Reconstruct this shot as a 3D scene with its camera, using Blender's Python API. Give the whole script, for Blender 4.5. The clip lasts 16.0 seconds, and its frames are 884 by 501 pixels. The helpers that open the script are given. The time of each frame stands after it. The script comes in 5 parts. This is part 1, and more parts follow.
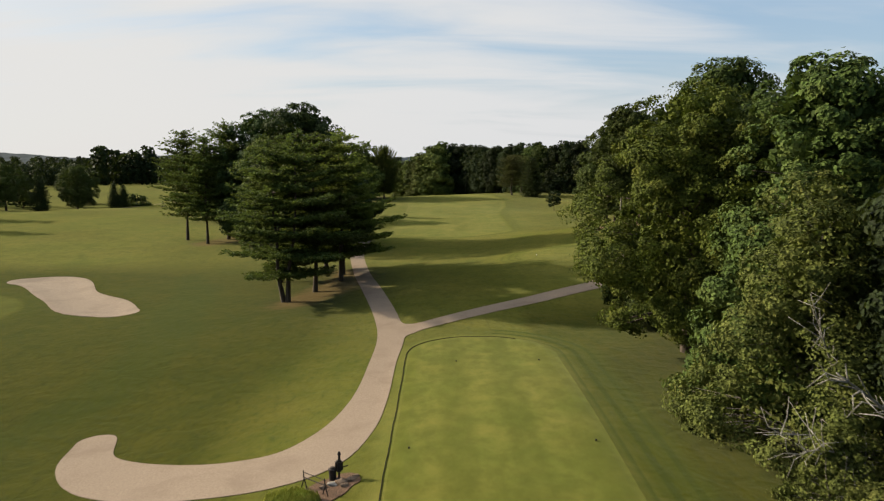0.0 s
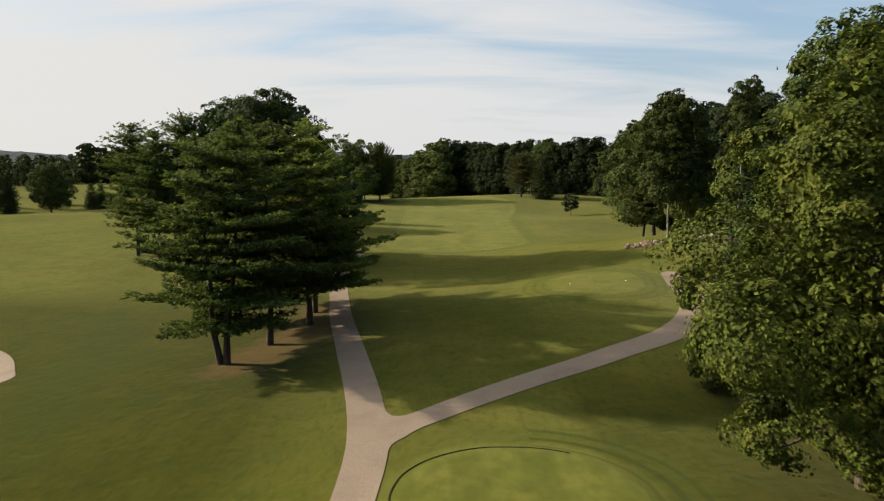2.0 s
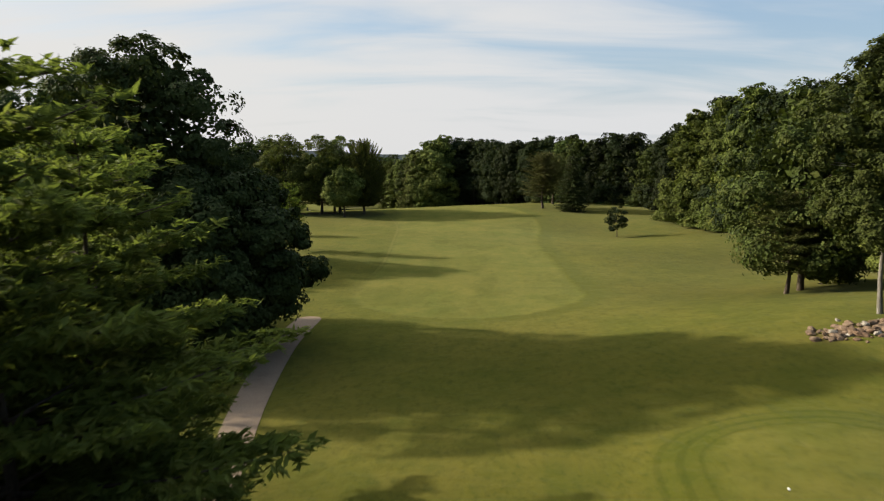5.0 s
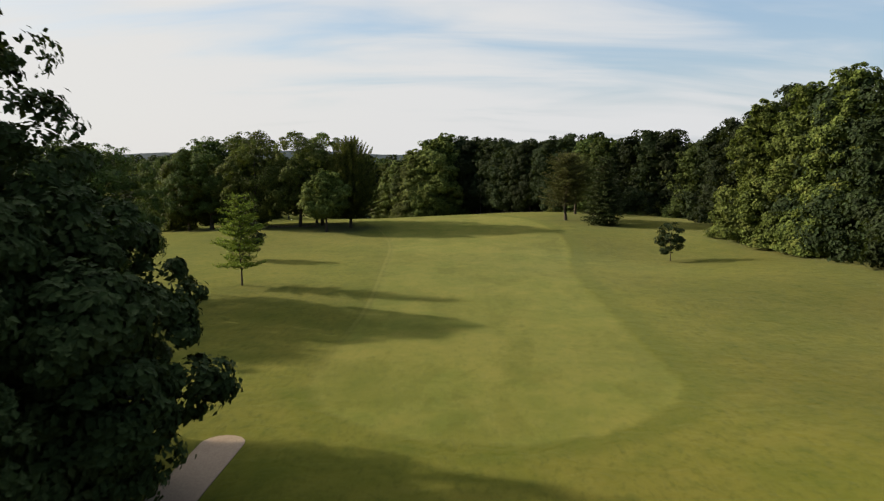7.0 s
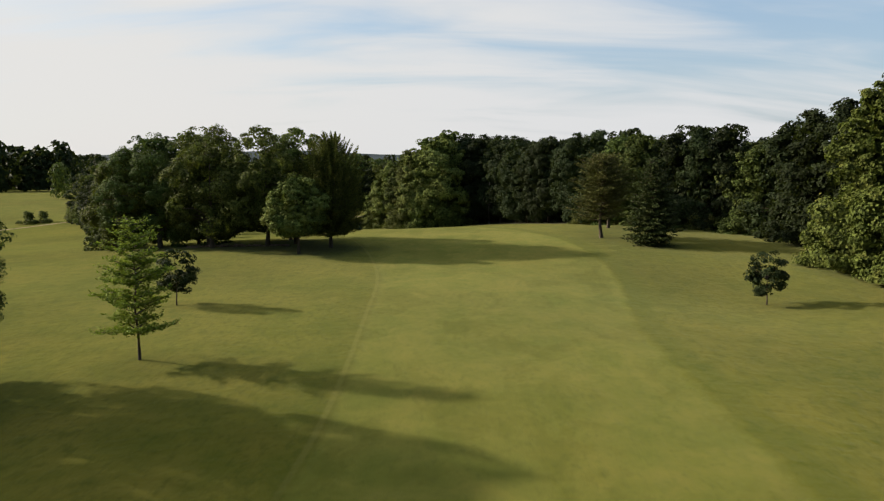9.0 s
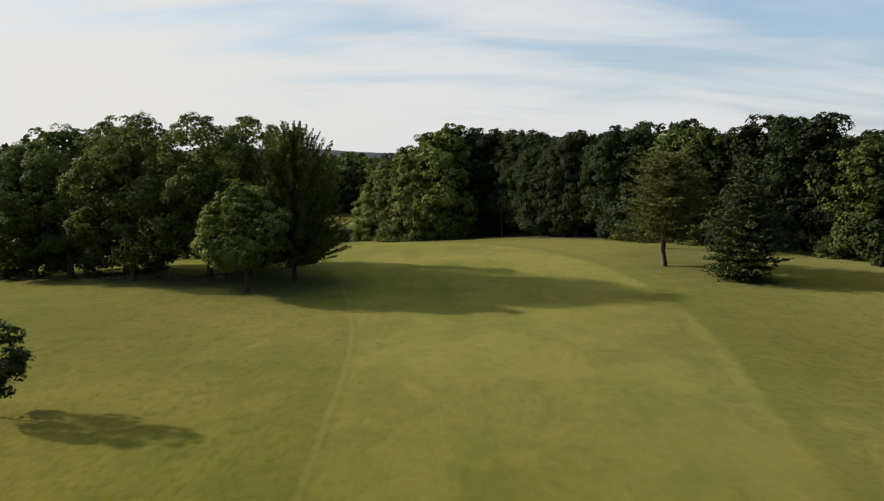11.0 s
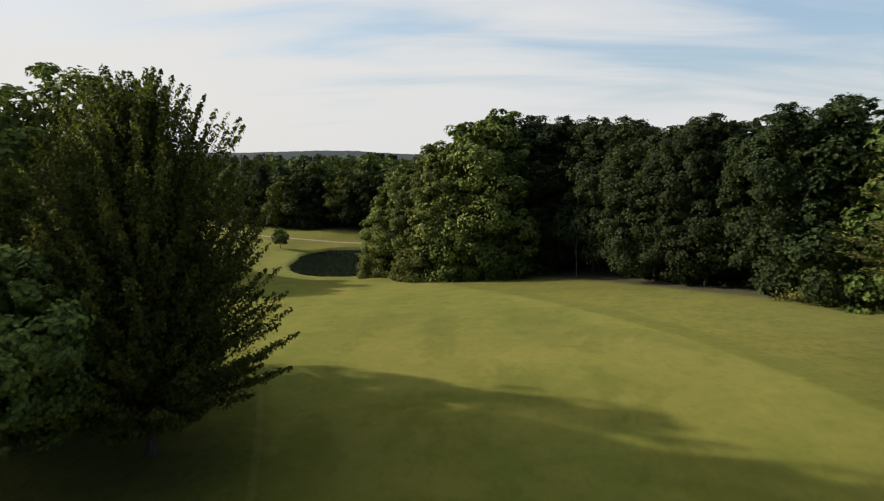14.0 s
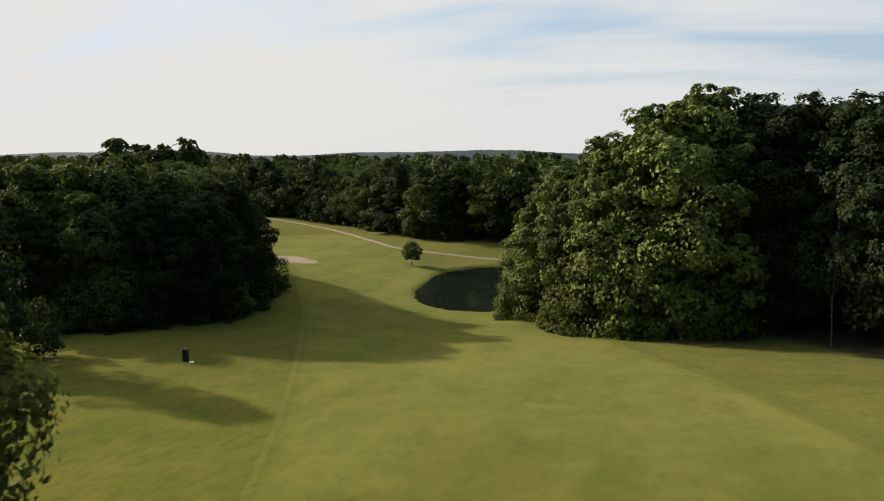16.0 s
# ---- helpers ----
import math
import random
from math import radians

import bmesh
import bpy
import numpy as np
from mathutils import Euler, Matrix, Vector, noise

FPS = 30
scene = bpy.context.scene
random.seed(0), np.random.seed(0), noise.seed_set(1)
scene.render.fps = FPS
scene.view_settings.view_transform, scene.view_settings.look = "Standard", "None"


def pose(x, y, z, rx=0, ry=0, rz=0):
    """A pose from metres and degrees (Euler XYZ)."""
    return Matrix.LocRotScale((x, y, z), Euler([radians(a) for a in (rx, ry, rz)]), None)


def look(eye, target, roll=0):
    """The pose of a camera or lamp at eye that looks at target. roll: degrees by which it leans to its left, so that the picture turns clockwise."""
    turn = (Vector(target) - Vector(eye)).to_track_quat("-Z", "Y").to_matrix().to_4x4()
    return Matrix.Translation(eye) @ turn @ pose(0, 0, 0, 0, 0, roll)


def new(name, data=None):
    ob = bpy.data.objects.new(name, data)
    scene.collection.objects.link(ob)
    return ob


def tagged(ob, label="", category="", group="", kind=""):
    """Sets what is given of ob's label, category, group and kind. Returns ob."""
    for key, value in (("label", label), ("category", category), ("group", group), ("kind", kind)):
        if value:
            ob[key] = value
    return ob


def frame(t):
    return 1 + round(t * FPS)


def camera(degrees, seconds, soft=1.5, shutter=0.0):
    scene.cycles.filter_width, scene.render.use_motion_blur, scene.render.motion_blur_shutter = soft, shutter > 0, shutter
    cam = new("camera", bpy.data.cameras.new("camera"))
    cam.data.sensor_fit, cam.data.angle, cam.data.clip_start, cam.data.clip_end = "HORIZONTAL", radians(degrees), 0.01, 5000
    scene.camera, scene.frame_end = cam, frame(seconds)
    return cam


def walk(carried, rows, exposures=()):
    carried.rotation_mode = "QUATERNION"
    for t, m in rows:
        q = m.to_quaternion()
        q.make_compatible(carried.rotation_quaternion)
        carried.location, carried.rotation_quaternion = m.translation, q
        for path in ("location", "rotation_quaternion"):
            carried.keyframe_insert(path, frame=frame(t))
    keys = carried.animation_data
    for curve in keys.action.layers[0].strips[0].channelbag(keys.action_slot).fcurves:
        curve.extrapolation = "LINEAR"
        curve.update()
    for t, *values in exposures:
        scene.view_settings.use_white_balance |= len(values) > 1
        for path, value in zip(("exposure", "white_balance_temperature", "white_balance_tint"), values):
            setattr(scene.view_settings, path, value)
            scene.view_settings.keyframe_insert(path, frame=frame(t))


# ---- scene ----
# ---- camera ----
cam = camera(60.9, 16.0, soft=1.2, shutter=0.25)
METRES, EYE, TILT, LEAN, TURN = 265.0, 16.0, -7.06, 0.0, 0.0
ROWS = [
    (0.0, 0.0, 0.0, 0.0, 0.0, 0.0, 0.0),
    (0.5, -0.0004, 0.023, 0.0028, 0.06, -0.07, -0.0),
    (1.0, -0.0007, 0.0486, 0.0062, 0.08, -0.12, -0.01),
    (1.5, -0.001, 0.0754, 0.0097, 0.09, -0.16, -0.02),
    (2.0, -0.0014, 0.0972, 0.0125, 0.07, -0.18, 0.0),
    (2.5, -0.0019, 0.1276, 0.0165, 0.06, -0.22, -0.01),
    (3.0, -0.0026, 0.1592, 0.0203, 0.01, -0.22, 0.04),
    (3.5, -0.0033, 0.1926, 0.0246, -0.03, -0.22, 0.08),
    (4.0, -0.0039, 0.2264, 0.0289, -0.06, -0.22, 0.11),
    (4.5, -0.0045, 0.2569, 0.0329, -0.1, -0.22, 0.11),
    (7.0, -0.0077, 0.4096, 0.0526, -0.2, -0.2, 0.06),
    (7.5, -0.0083, 0.4389, 0.0564, -0.2, -0.2, 0.08),
    (8.0, -0.0087, 0.4741, 0.0611, -0.19, -0.23, 0.06),
    (8.5, -0.0095, 0.5055, 0.0649, -0.23, -0.22, 0.06),
    (9.0, -0.0101, 0.5329, 0.0685, -0.25, -0.21, 0.02),
    (11.5, -0.0135, 0.6954, 0.0886, -0.36, -0.35, 0.11),
    (12.0, -0.0144, 0.7279, 0.0924, -0.4, -0.35, 0.13),
    (12.5, -0.015, 0.7585, 0.0961, -0.42, -0.33, 0.15),
    (13.0, -0.0157, 0.7948, 0.1002, -0.37, -0.28, 0.18),
    (13.5, -0.0163, 0.8267, 0.1038, 0.08, -0.24, 0.19),
    (14.0, -0.0171, 0.8627, 0.108, 2.32, -0.23, -0.06),
    (14.5, -0.0183, 0.8969, 0.1119, 5.23, -0.22, -0.44),
    (15.0, -0.0201, 0.9291, 0.1154, 8.51, -0.25, -0.8),
    (15.5, -0.0223, 0.9616, 0.1192, 12.79, -0.35, -1.28),
    (16.0, -0.0253, 0.9919, 0.123, 14.65, -0.45, -1.57),
]
walk(cam, [(t, pose(0, 0, EYE, TILT, LEAN, TURN) @ pose(METRES * x, METRES * y, METRES * z, 90 + pitch, roll, yaw))
           for t, x, y, z, yaw, pitch, roll in ROWS], exposures=[(0.0, 2.03), (16.0, 2.03)])

# ---- light ----
SUN_AZ, SUN_EL = 288.5, 22.4        # degrees: clockwise from ahead (+y), and above the horizon
sun_dir = Vector((math.sin(radians(SUN_AZ)) * math.cos(radians(SUN_EL)), math.cos(radians(SUN_AZ)) * math.cos(radians(SUN_EL)), math.sin(radians(SUN_EL))))
sun = new("sun", bpy.data.lights.new("sun", "SUN"))
sun.data.energy, sun.data.angle, sun.data.color = 2.8, radians(1.2), (1.0, 0.87, 0.64)
sun.matrix_basis = look(sun_dir * 300, (0, 0, 0))

world = bpy.data.worlds.new("evening_sky")
world.use_nodes = True
scene.world = world


class Nodes:
    """Short hand for building node trees."""

    def __init__(self, tree):
        self.tree = tree
        tree.nodes.clear()

    def add(self, kind, **settings):
        n = self.tree.nodes.new(kind)
        ins = settings.pop("ins", {})
        for key, value in settings.items():
            setattr(n, key, value)
        for key, value in ins.items():
            if isinstance(value, bpy.types.NodeSocket):
                self.tree.links.new(value, n.inputs[key])
            else:
                n.inputs[key].default_value = value
        return n

    def math(self, op, a, b=0.0, clamp=False):
        return self.add("ShaderNodeMath", operation=op, use_clamp=clamp, ins={0: a, 1: b}).outputs[0]

    def mix(self, fac, a, b, blend="MIX"):
        return self.add("ShaderNodeMix", data_type="RGBA", blend_type=blend, ins={0: fac, 6: a, 7: b}).outputs[2]

    def noise(self, vec, scale, detail=4.0, rough=0.55, distort=0.0):
        return self.add("ShaderNodeTexNoise", ins={"Vector": vec, "Scale": scale, "Detail": detail, "Roughness": rough, "Distortion": distort}).outputs[0]

    def ramp(self, fac, lo, hi):
        return self.add("ShaderNodeMapRange", interpolation_type="SMOOTHSTEP", ins={0: fac, 1: lo, 2: hi, 3: 0.0, 4: 1.0}).outputs[0]

    def scaled(self, vec, s):
        return self.add("ShaderNodeVectorMath", operation="MULTIPLY", ins={0: vec, 1: s}).outputs[0]


w = Nodes(world.node_tree)
sky = w.add("ShaderNodeTexSky", sky_type="NISHITA", sun_disc=False, sun_elevation=radians(SUN_EL), sun_rotation=radians(SUN_AZ), air_density=1.0, dust_density=1.6, ozone_density=1.2)
ray = w.add("ShaderNodeTexCoord").outputs["Generated"]
xyz = w.add("ShaderNodeSeparateXYZ", ins={0: ray})
up = w.math("MAXIMUM", xyz.outputs[2], 0.0)
lift = w.math("ADD", up, 0.25)
plane = w.add("ShaderNodeCombineXYZ", ins={0: w.math("DIVIDE", xyz.outputs[0], lift), 1: w.math("DIVIDE", xyz.outputs[1], lift), 2: 0.0}).outputs[0]
streak = w.noise(w.scaled(plane, (0.62, 2.3, 1.0)), 1.5, 5.0, 0.52, 0.5)
broad = w.noise(w.scaled(plane, (0.5, 1.0, 1.0)), 0.8, 3.0, 0.5, 0.3)
veil = w.math("MULTIPLY_ADD", xyz.outputs[0], -0.34)          # the veil thickens towards the sun
veil.node.inputs[2].default_value = 0.0
veil = w.math("ADD", veil, w.math("MULTIPLY", w.math("MINIMUM", xyz.outputs[1], 0.0), 1.1))    # and is thinned behind the camera, unseen, to cut fill on the trees
haze = w.math("MULTIPLY", w.ramp(up, 0.16, 0.0), 0.30)
cover = w.math("ADD", w.math("ADD", w.math("MULTIPLY", streak, 1.15), w.math("MULTIPLY", broad, 0.55)), w.math("ADD", veil, haze))
cloud = w.ramp(cover, 0.58, 1.08)
cloud_glow = w.mix(w.ramp(xyz.outputs[0], 0.4, -0.6), (2.78, 2.80, 2.83, 1), (2.94, 2.88, 2.77, 1))
near_sun = w.add("ShaderNodeVectorMath", operation="DOT_PRODUCT", ins={0: ray, 1: tuple(sun_dir)}).outputs["Value"]
# Extra glow near the sun and at the unseen zenith, added to fill shadows.
gain = w.math("ADD", w.math("MULTIPLY", w.ramp(near_sun, 0.925, 1.0), 11.0), w.math("MULTIPLY", w.ramp(up, 0.25, 0.95), 4.3))
cloud_glow = w.add("ShaderNodeVectorMath", operation="SCALE", ins={0: cloud_glow, "Scale": w.math("ADD", gain, 1.0)}).outputs[0]
blue = w.mix(0.55, w.mix(1.0, w.mix(1.0, sky.outputs[0], (6.0, 6.6, 8.0, 1), "DARKEN"), (0.72, 0.68, 0.66, 1), 'MULTIPLY'), (1.18, 1.74, 2.42, 1))
sky_mix = w.mix(w.math("MULTIPLY", cloud, 0.94), blue, cloud_glow)
back = w.add("ShaderNodeBackground", ins={"Color": sky_mix, "Strength": 0.066})
w.add("ShaderNodeOutputWorld", ins={"Surface": back.outputs[0]})

# ---- materials ----


def material(name):
    m = bpy.data.materials.new(name)
    m.use_nodes = True
    return m, Nodes(m.node_tree)


def finish(n, colour, rough=0.9, bump=None, strength=0.3, distance=0.05, spec=0.2, metal=0.0, sheen=0.0):
    ins = {"Base Color": colour, "Roughness": rough, "Metallic": metal, "Specular IOR Level": spec}
    if bump is not None:
        ins["Normal"] = n.add("ShaderNodeBump", ins={"Height": bump, "Strength": strength, "Distance": distance}).outputs[0]
    if sheen:
        ins.update({"Sheen Weight": sheen, "Sheen Roughness": 0.45, "Sheen Tint": (0.78, 0.84, 0.60, 1)})
    b = n.add("ShaderNodeBsdfPrincipled", ins=ins)
    n.add("ShaderNodeOutputMaterial", ins={"Surface": b.outputs[0]})


def leaf_material(name, dark, light, dry, glow=0.3):
    """Leaves that differ one by one, clump by clump and tree by tree, and let some light through."""
    m, n = material(name)
    geo = n.add("ShaderNodeNewGeometry")
    pos = n.add("ShaderNodeTexCoord").outputs["Object"]
    tree = n.add("ShaderNodeObjectInfo").outputs["Random"]
    patch = n.noise(pos, 0.55, 3.0)
    c = n.mix(geo.outputs["Random Per Island"], (*dark, 1), (*light, 1))
    c = n.mix(n.ramp(patch, 0.5, 0.75), c, (*dry, 1))
    hue = n.add("ShaderNodeHueSaturation", ins={"Hue": n.math("MULTIPLY_ADD", tree, 0.03), "Saturation": 0.98, "Value": n.math("MULTIPLY_ADD", tree, 0.5), "Color": c})
    hue.inputs["Hue"].links[0].from_node.inputs[2].default_value = 0.485
    hue.inputs["Value"].links[0].from_node.inputs[2].default_value = 0.75
    col = hue.outputs[0]
    face = n.add("ShaderNodeBsdfPrincipled", ins={"Base Color": col, "Roughness": 0.7, "Specular IOR Level": 0.05})
    back = n.add("ShaderNodeBsdfTranslucent", ins={"Color": n.mix(0.5, col, (0.08, 0.11, 0.012, 1))})
    both = n.add("ShaderNodeMixShader", ins={0: glow * 0.55, 1: face.outputs[0], 2: back.outputs[0]})
    n.add("ShaderNodeOutputMaterial", ins={"Surface": both.outputs[0]})
    return m


# The wide dark-to-light spreads also paint light and shade into the crowns.
LEAF = leaf_material("broad_leaves", (0.0155, 0.0223, 0.0053), (0.0517, 0.073, 0.0154), (0.0598, 0.0715, 0.016))
# Leaf green taken far down, so that it carries the woods' shade.
LEAF_DARK = leaf_material("shade_dark_leaves", (0.0064, 0.0098, 0.0031), (0.017, 0.0262, 0.0084), (0.0195, 0.0256, 0.0088), 0.22)
LEAF_DEEP = leaf_material("shaded_leaves", (0.0252, 0.0391, 0.0112), (0.0408, 0.0630, 0.0182), (0.0468, 0.0617, 0.0190), 0.16)
LEAF_BRIGHT = leaf_material("maple_leaves", (0.0181, 0.0221, 0.0035), (0.0627, 0.0723, 0.0097), (0.0723, 0.0707, 0.0101), 0.33)
# Light maple green, raised further for sun that the crowns don't receive.
LEAF_PALE = leaf_material("sun_paled_maple_leaves", (0.0261, 0.0362, 0.0088), (0.1337, 0.1752, 0.0355), (0.1485, 0.1679, 0.0347), 0.25)
LEAF_SPIRE = leaf_material("pear_leaves", (0.0083, 0.0111, 0.0028), (0.076, 0.0821, 0.013), (0.0973, 0.086, 0.013), 0.55)
# Raised leaf green that carries the sunlight on oaks and wood edges.
LEAF_OAK = leaf_material("sunlit_oak_leaves", (0.0192, 0.0259, 0.0054), (0.0806, 0.1014, 0.0204), (0.0958, 0.1014, 0.0215), 0.50)
LEAF_OLIVE = leaf_material("willow_leaves", (0.0236, 0.0275, 0.0064), (0.0794, 0.0903, 0.019), (0.0876, 0.087, 0.0199), 0.30)
NEEDLE = leaf_material("pine_needles", (0.0300, 0.0410, 0.0095), (0.0720, 0.0930, 0.0215), (0.0850, 0.0940, 0.0215), 0.55)
NEEDLE_SOFT = leaf_material("soft_pine_needles", (0.0600, 0.0790, 0.0150), (0.1300, 0.1650, 0.0330), (0.1500, 0.1600, 0.0340), 0.95)
NEEDLE_BLUE = leaf_material("spruce_needles", (0.014, 0.024, 0.0070), (0.040, 0.054, 0.0170), (0.046, 0.052, 0.0160), 0.12)
GRASS_CLUMP = leaf_material("ornamental_grass", (0.1425, 0.1615, 0.0192), (0.2565, 0.2565, 0.0432), (0.2660, 0.2470, 0.0720), 0.3)
LEAF_YOUNG = leaf_material("young_leaves", (0.0620, 0.0840, 0.0080), (0.1250, 0.1500, 0.0160), (0.1200, 0.1300, 0.0180), 0.60)
NEEDLE_TAN = leaf_material("old_pine_needles", (0.0270, 0.0323, 0.0079), (0.1050, 0.1125, 0.0288), (0.1063, 0.1000, 0.0276), 0.15)


def bark_material(name, dark, light, scale=6.0):
    m, n = material(name)
    pos = n.add("ShaderNodeTexCoord").outputs["Object"]
    ridges = n.noise(n.scaled(pos, (1.0, 1.0, 0.16)), scale, 6.0, 0.65)
    moss = n.noise(pos, 0.9, 3.0)
    c = n.mix(n.ramp(ridges, 0.3, 0.7), (*dark, 1), (*light, 1))
    c = n.mix(n.ramp(moss, 0.55, 0.8), c, (dark[0] * 1.2, dark[1] * 1.3, dark[2], 1))
    finish(n, c, 0.95, ridges, 0.8, 0.06)
    return m


BARK = bark_material("bark", (0.026, 0.020, 0.014), (0.075, 0.058, 0.042))
BARK_PALE = bark_material("pale_bark", (0.085, 0.078, 0.066), (0.18, 0.168, 0.148), 3.5)
BARK_GREY = bark_material("dead_wood", (0.055, 0.047, 0.038), (0.125, 0.113, 0.098), 5.0)


def turf_material(name, mown=False):
    """Grass: fairway and rough by the mowing line, bare litter under pines, shade-darkened litter in the woods."""
    m, n = material(name)
    pos = n.add("ShaderNodeNewGeometry").outputs["Position"]
    big = n.noise(pos, 0.055, 4.0, 0.6)
    mid = n.noise(pos, 0.28, 5.0, 0.6, 0.4)
    fine = n.noise(n.scaled(pos, (1.0, 0.45, 1.0)), 2.2, 6.0, 0.7)
    blade = n.noise(pos, 14.0, 4.0, 0.75)
    tuft = n.noise(n.scaled(pos, (1.0, 0.6, 1.0)), 0.9, 4.0, 0.6)
    blotch = n.noise(n.scaled(pos, (1.0, 0.55, 1.0)), 0.15, 6.0, 0.62, 0.5)
    thatch = n.noise(n.scaled(pos, (1.0, 0.7, 1.0)), 0.42, 5.0, 0.62, 0.8)
    # rough
    r = n.mix(n.ramp(mid, 0.28, 0.74), (0.0500, 0.0570, 0.0072, 1), (0.0740, 0.0720, 0.0112, 1))
    r = n.mix(n.math("MULTIPLY", n.ramp(big, 0.36, 0.70), 0.38), r, (0.0934, 0.0768, 0.0150, 1))
    r = n.mix(n.math("MULTIPLY", n.ramp(thatch, 0.50, 0.74), 0.16), r, (0.1065, 0.0870, 0.0212, 1))
    r = n.mix(n.math("MULTIPLY", n.ramp(tuft, 0.50, 0.72), 0.5), r, (0.0370, 0.0466, 0.0061, 1))
    r = n.mix(n.math("MULTIPLY", n.ramp(fine, 0.46, 0.72), 0.52), r, (0.0260, 0.0363, 0.0048, 1))
    # mown turf
    f = n.mix(n.ramp(mid, 0.34, 0.68), (0.0744, 0.0864, 0.0157, 1), (0.1045, 0.1043, 0.0227, 1))
    f = n.mix(n.math("MULTIPLY", n.ramp(big, 0.42, 0.68), 0.55), f, (0.1143, 0.1056, 0.0250, 1))
    f = n.mix(n.math("MULTIPLY", n.ramp(blotch, 0.48, 0.58), 0.25 if mown else 0.7), f, (0.0536, 0.0602, 0.0090, 1))
    f = n.mix(n.math("MULTIPLY", n.ramp(thatch, 0.54, 0.72), 0.28), f, (0.1465, 0.1296, 0.0407, 1))
    f = n.mix(n.math("MULTIPLY", n.ramp(fine, 0.52, 0.76), 0.30), f, (0.0521, 0.0649, 0.0103, 1))
    if mown:
        stripe = n.math("SINE", n.math("MULTIPLY", n.add("ShaderNodeSeparateXYZ", ins={0: pos}).outputs[0], 1.7))
        f = n.mix(n.math("MULTIPLY", n.ramp(stripe, -0.6, 0.6), 0.34), f, (0.0404, 0.0505, 0.0066, 1))
        c = n.mix(n.math("MULTIPLY", n.ramp(tuft, 0.30, 0.70), 0.55), f, (0.0400, 0.0490, 0.0066, 1))
        c = n.mix(1.0, c, (0.86, 0.82, 0.66, 1), "MULTIPLY")
        relief = n.math("ADD", n.math("MULTIPLY", blade, 0.5), fine)
    else:
        wave = n.math("MULTIPLY_ADD", n.noise(pos, 0.5, 3.0), 1.0)
        wave.node.inputs[2].default_value = -0.5
        fair = n.add("ShaderNodeAttribute", attribute_name="fairway").outputs["Fac"]
        cut = n.math("MULTIPLY", n.ramp(n.math("ADD", fair, wave), 0.6, -0.6), 0.46)
        collar = n.math("MULTIPLY", n.ramp(n.math("ADD", fair, wave), 3.2, 1.8), n.ramp(n.math("ADD", fair, wave), -0.3, 0.6))
        sep = n.add("ShaderNodeSeparateXYZ", ins={0: pos})
        band = n.math("SINE", n.math("MULTIPLY", sep.outputs[0], 1.05))
        f = n.mix(n.math("MULTIPLY", n.ramp(band, -0.4, 0.4), 0.16), f, (0.1301, 0.1233, 0.0304, 1))
        # How far rough and fairway colours are multiplied down, place by place.
        dark_turf = n.add("ShaderNodeAttribute", attribute_name="dark_turf").outputs["Fac"]
        r = n.mix(dark_turf, r, n.mix(1.0, r, (0.42, 0.44, 0.20, 1), "MULTIPLY"))
        f = n.mix(n.math("MULTIPLY", dark_turf, 0.35), f, n.mix(1.0, f, (0.50, 0.56, 0.36, 1), "MULTIPLY"))
        c = n.mix(cut, r, f)
        right = n.ramp(sep.outputs[0], -4.0, 6.0)
        c = n.mix(n.math("MULTIPLY", collar, n.math("ADD", n.math("MULTIPLY", right, 0.26), 0.14)), c, (0.0362, 0.0466, 0.0049, 1))
        trim = n.math("MULTIPLY", n.ramp(fair, 0.7, 0.5), n.ramp(fair, 0.1, 0.3))
        c = n.mix(n.math("MULTIPLY", trim, n.math("MULTIPLY", n.math("SUBTRACT", 1.0, right), n.ramp(sep.outputs[1], 165.0, 185.0))), c, n.mix(0.16, c, (0.150, 0.130, 0.044, 1)))
        tracks = n.add("ShaderNodeAttribute", attribute_name="tracks").outputs["Fac"]
        rut = n.ramp(n.math("SINE", n.math("MULTIPLY", n.math("ADD", tracks, n.math("MULTIPLY", wave, 0.12)), 5.2)), 0.0, 0.9)
        rut = n.math("MULTIPLY", rut, n.math("MULTIPLY", n.ramp(tracks, 0.1, 0.5), n.ramp(tracks, 4.2, 2.2)))
        worn = n.math("MULTIPLY_ADD", n.ramp(sep.outputs[1], 95.0, 85.0), 0.30)
        worn.node.inputs[2].default_value = 0.30
        c = n.mix(n.math("MULTIPLY", rut, worn), c, (0.0172, 0.0250, 0.0025, 1))
        # Band along the swale: slope shade painted in with its darker grass.
        swale_band = n.add("ShaderNodeAttribute", attribute_name="swale_band").outputs["Fac"]
        c = n.mix(n.math("MULTIPLY", n.ramp(n.math("ADD", swale_band, n.math("MULTIPLY", wave, 3.0)), 1.6, -1.2), 0.42), c, (0.0191, 0.0277, 0.0029, 1))
        litter = n.add("ShaderNodeAttribute", attribute_name="litter").outputs["Fac"]
        lit_wave = n.math("MULTIPLY_ADD", n.noise(pos, 0.7, 5.0, 0.65), 5.0)
        lit_wave.node.inputs[2].default_value = -2.5
        bare = n.ramp(n.math("ADD", litter, lit_wave), 1.2, -1.6)
        soil = n.mix(fine, (0.062, 0.034, 0.016, 1), (0.115, 0.066, 0.030, 1))
        c = n.mix(n.math("MULTIPLY", bare, 0.58), c, soil)
        # Woodland litter, taken down to near black to paint the shade under trees.
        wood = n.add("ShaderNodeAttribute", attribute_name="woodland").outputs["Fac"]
        shade_floor = n.ramp(n.math("ADD", wood, n.math("MULTIPLY", wave, 1.5)), 0.5, -2.0)
        c = n.mix(shade_floor, c, n.mix(fine, (0.010, 0.009, 0.005, 1), (0.028, 0.023, 0.012, 1)))
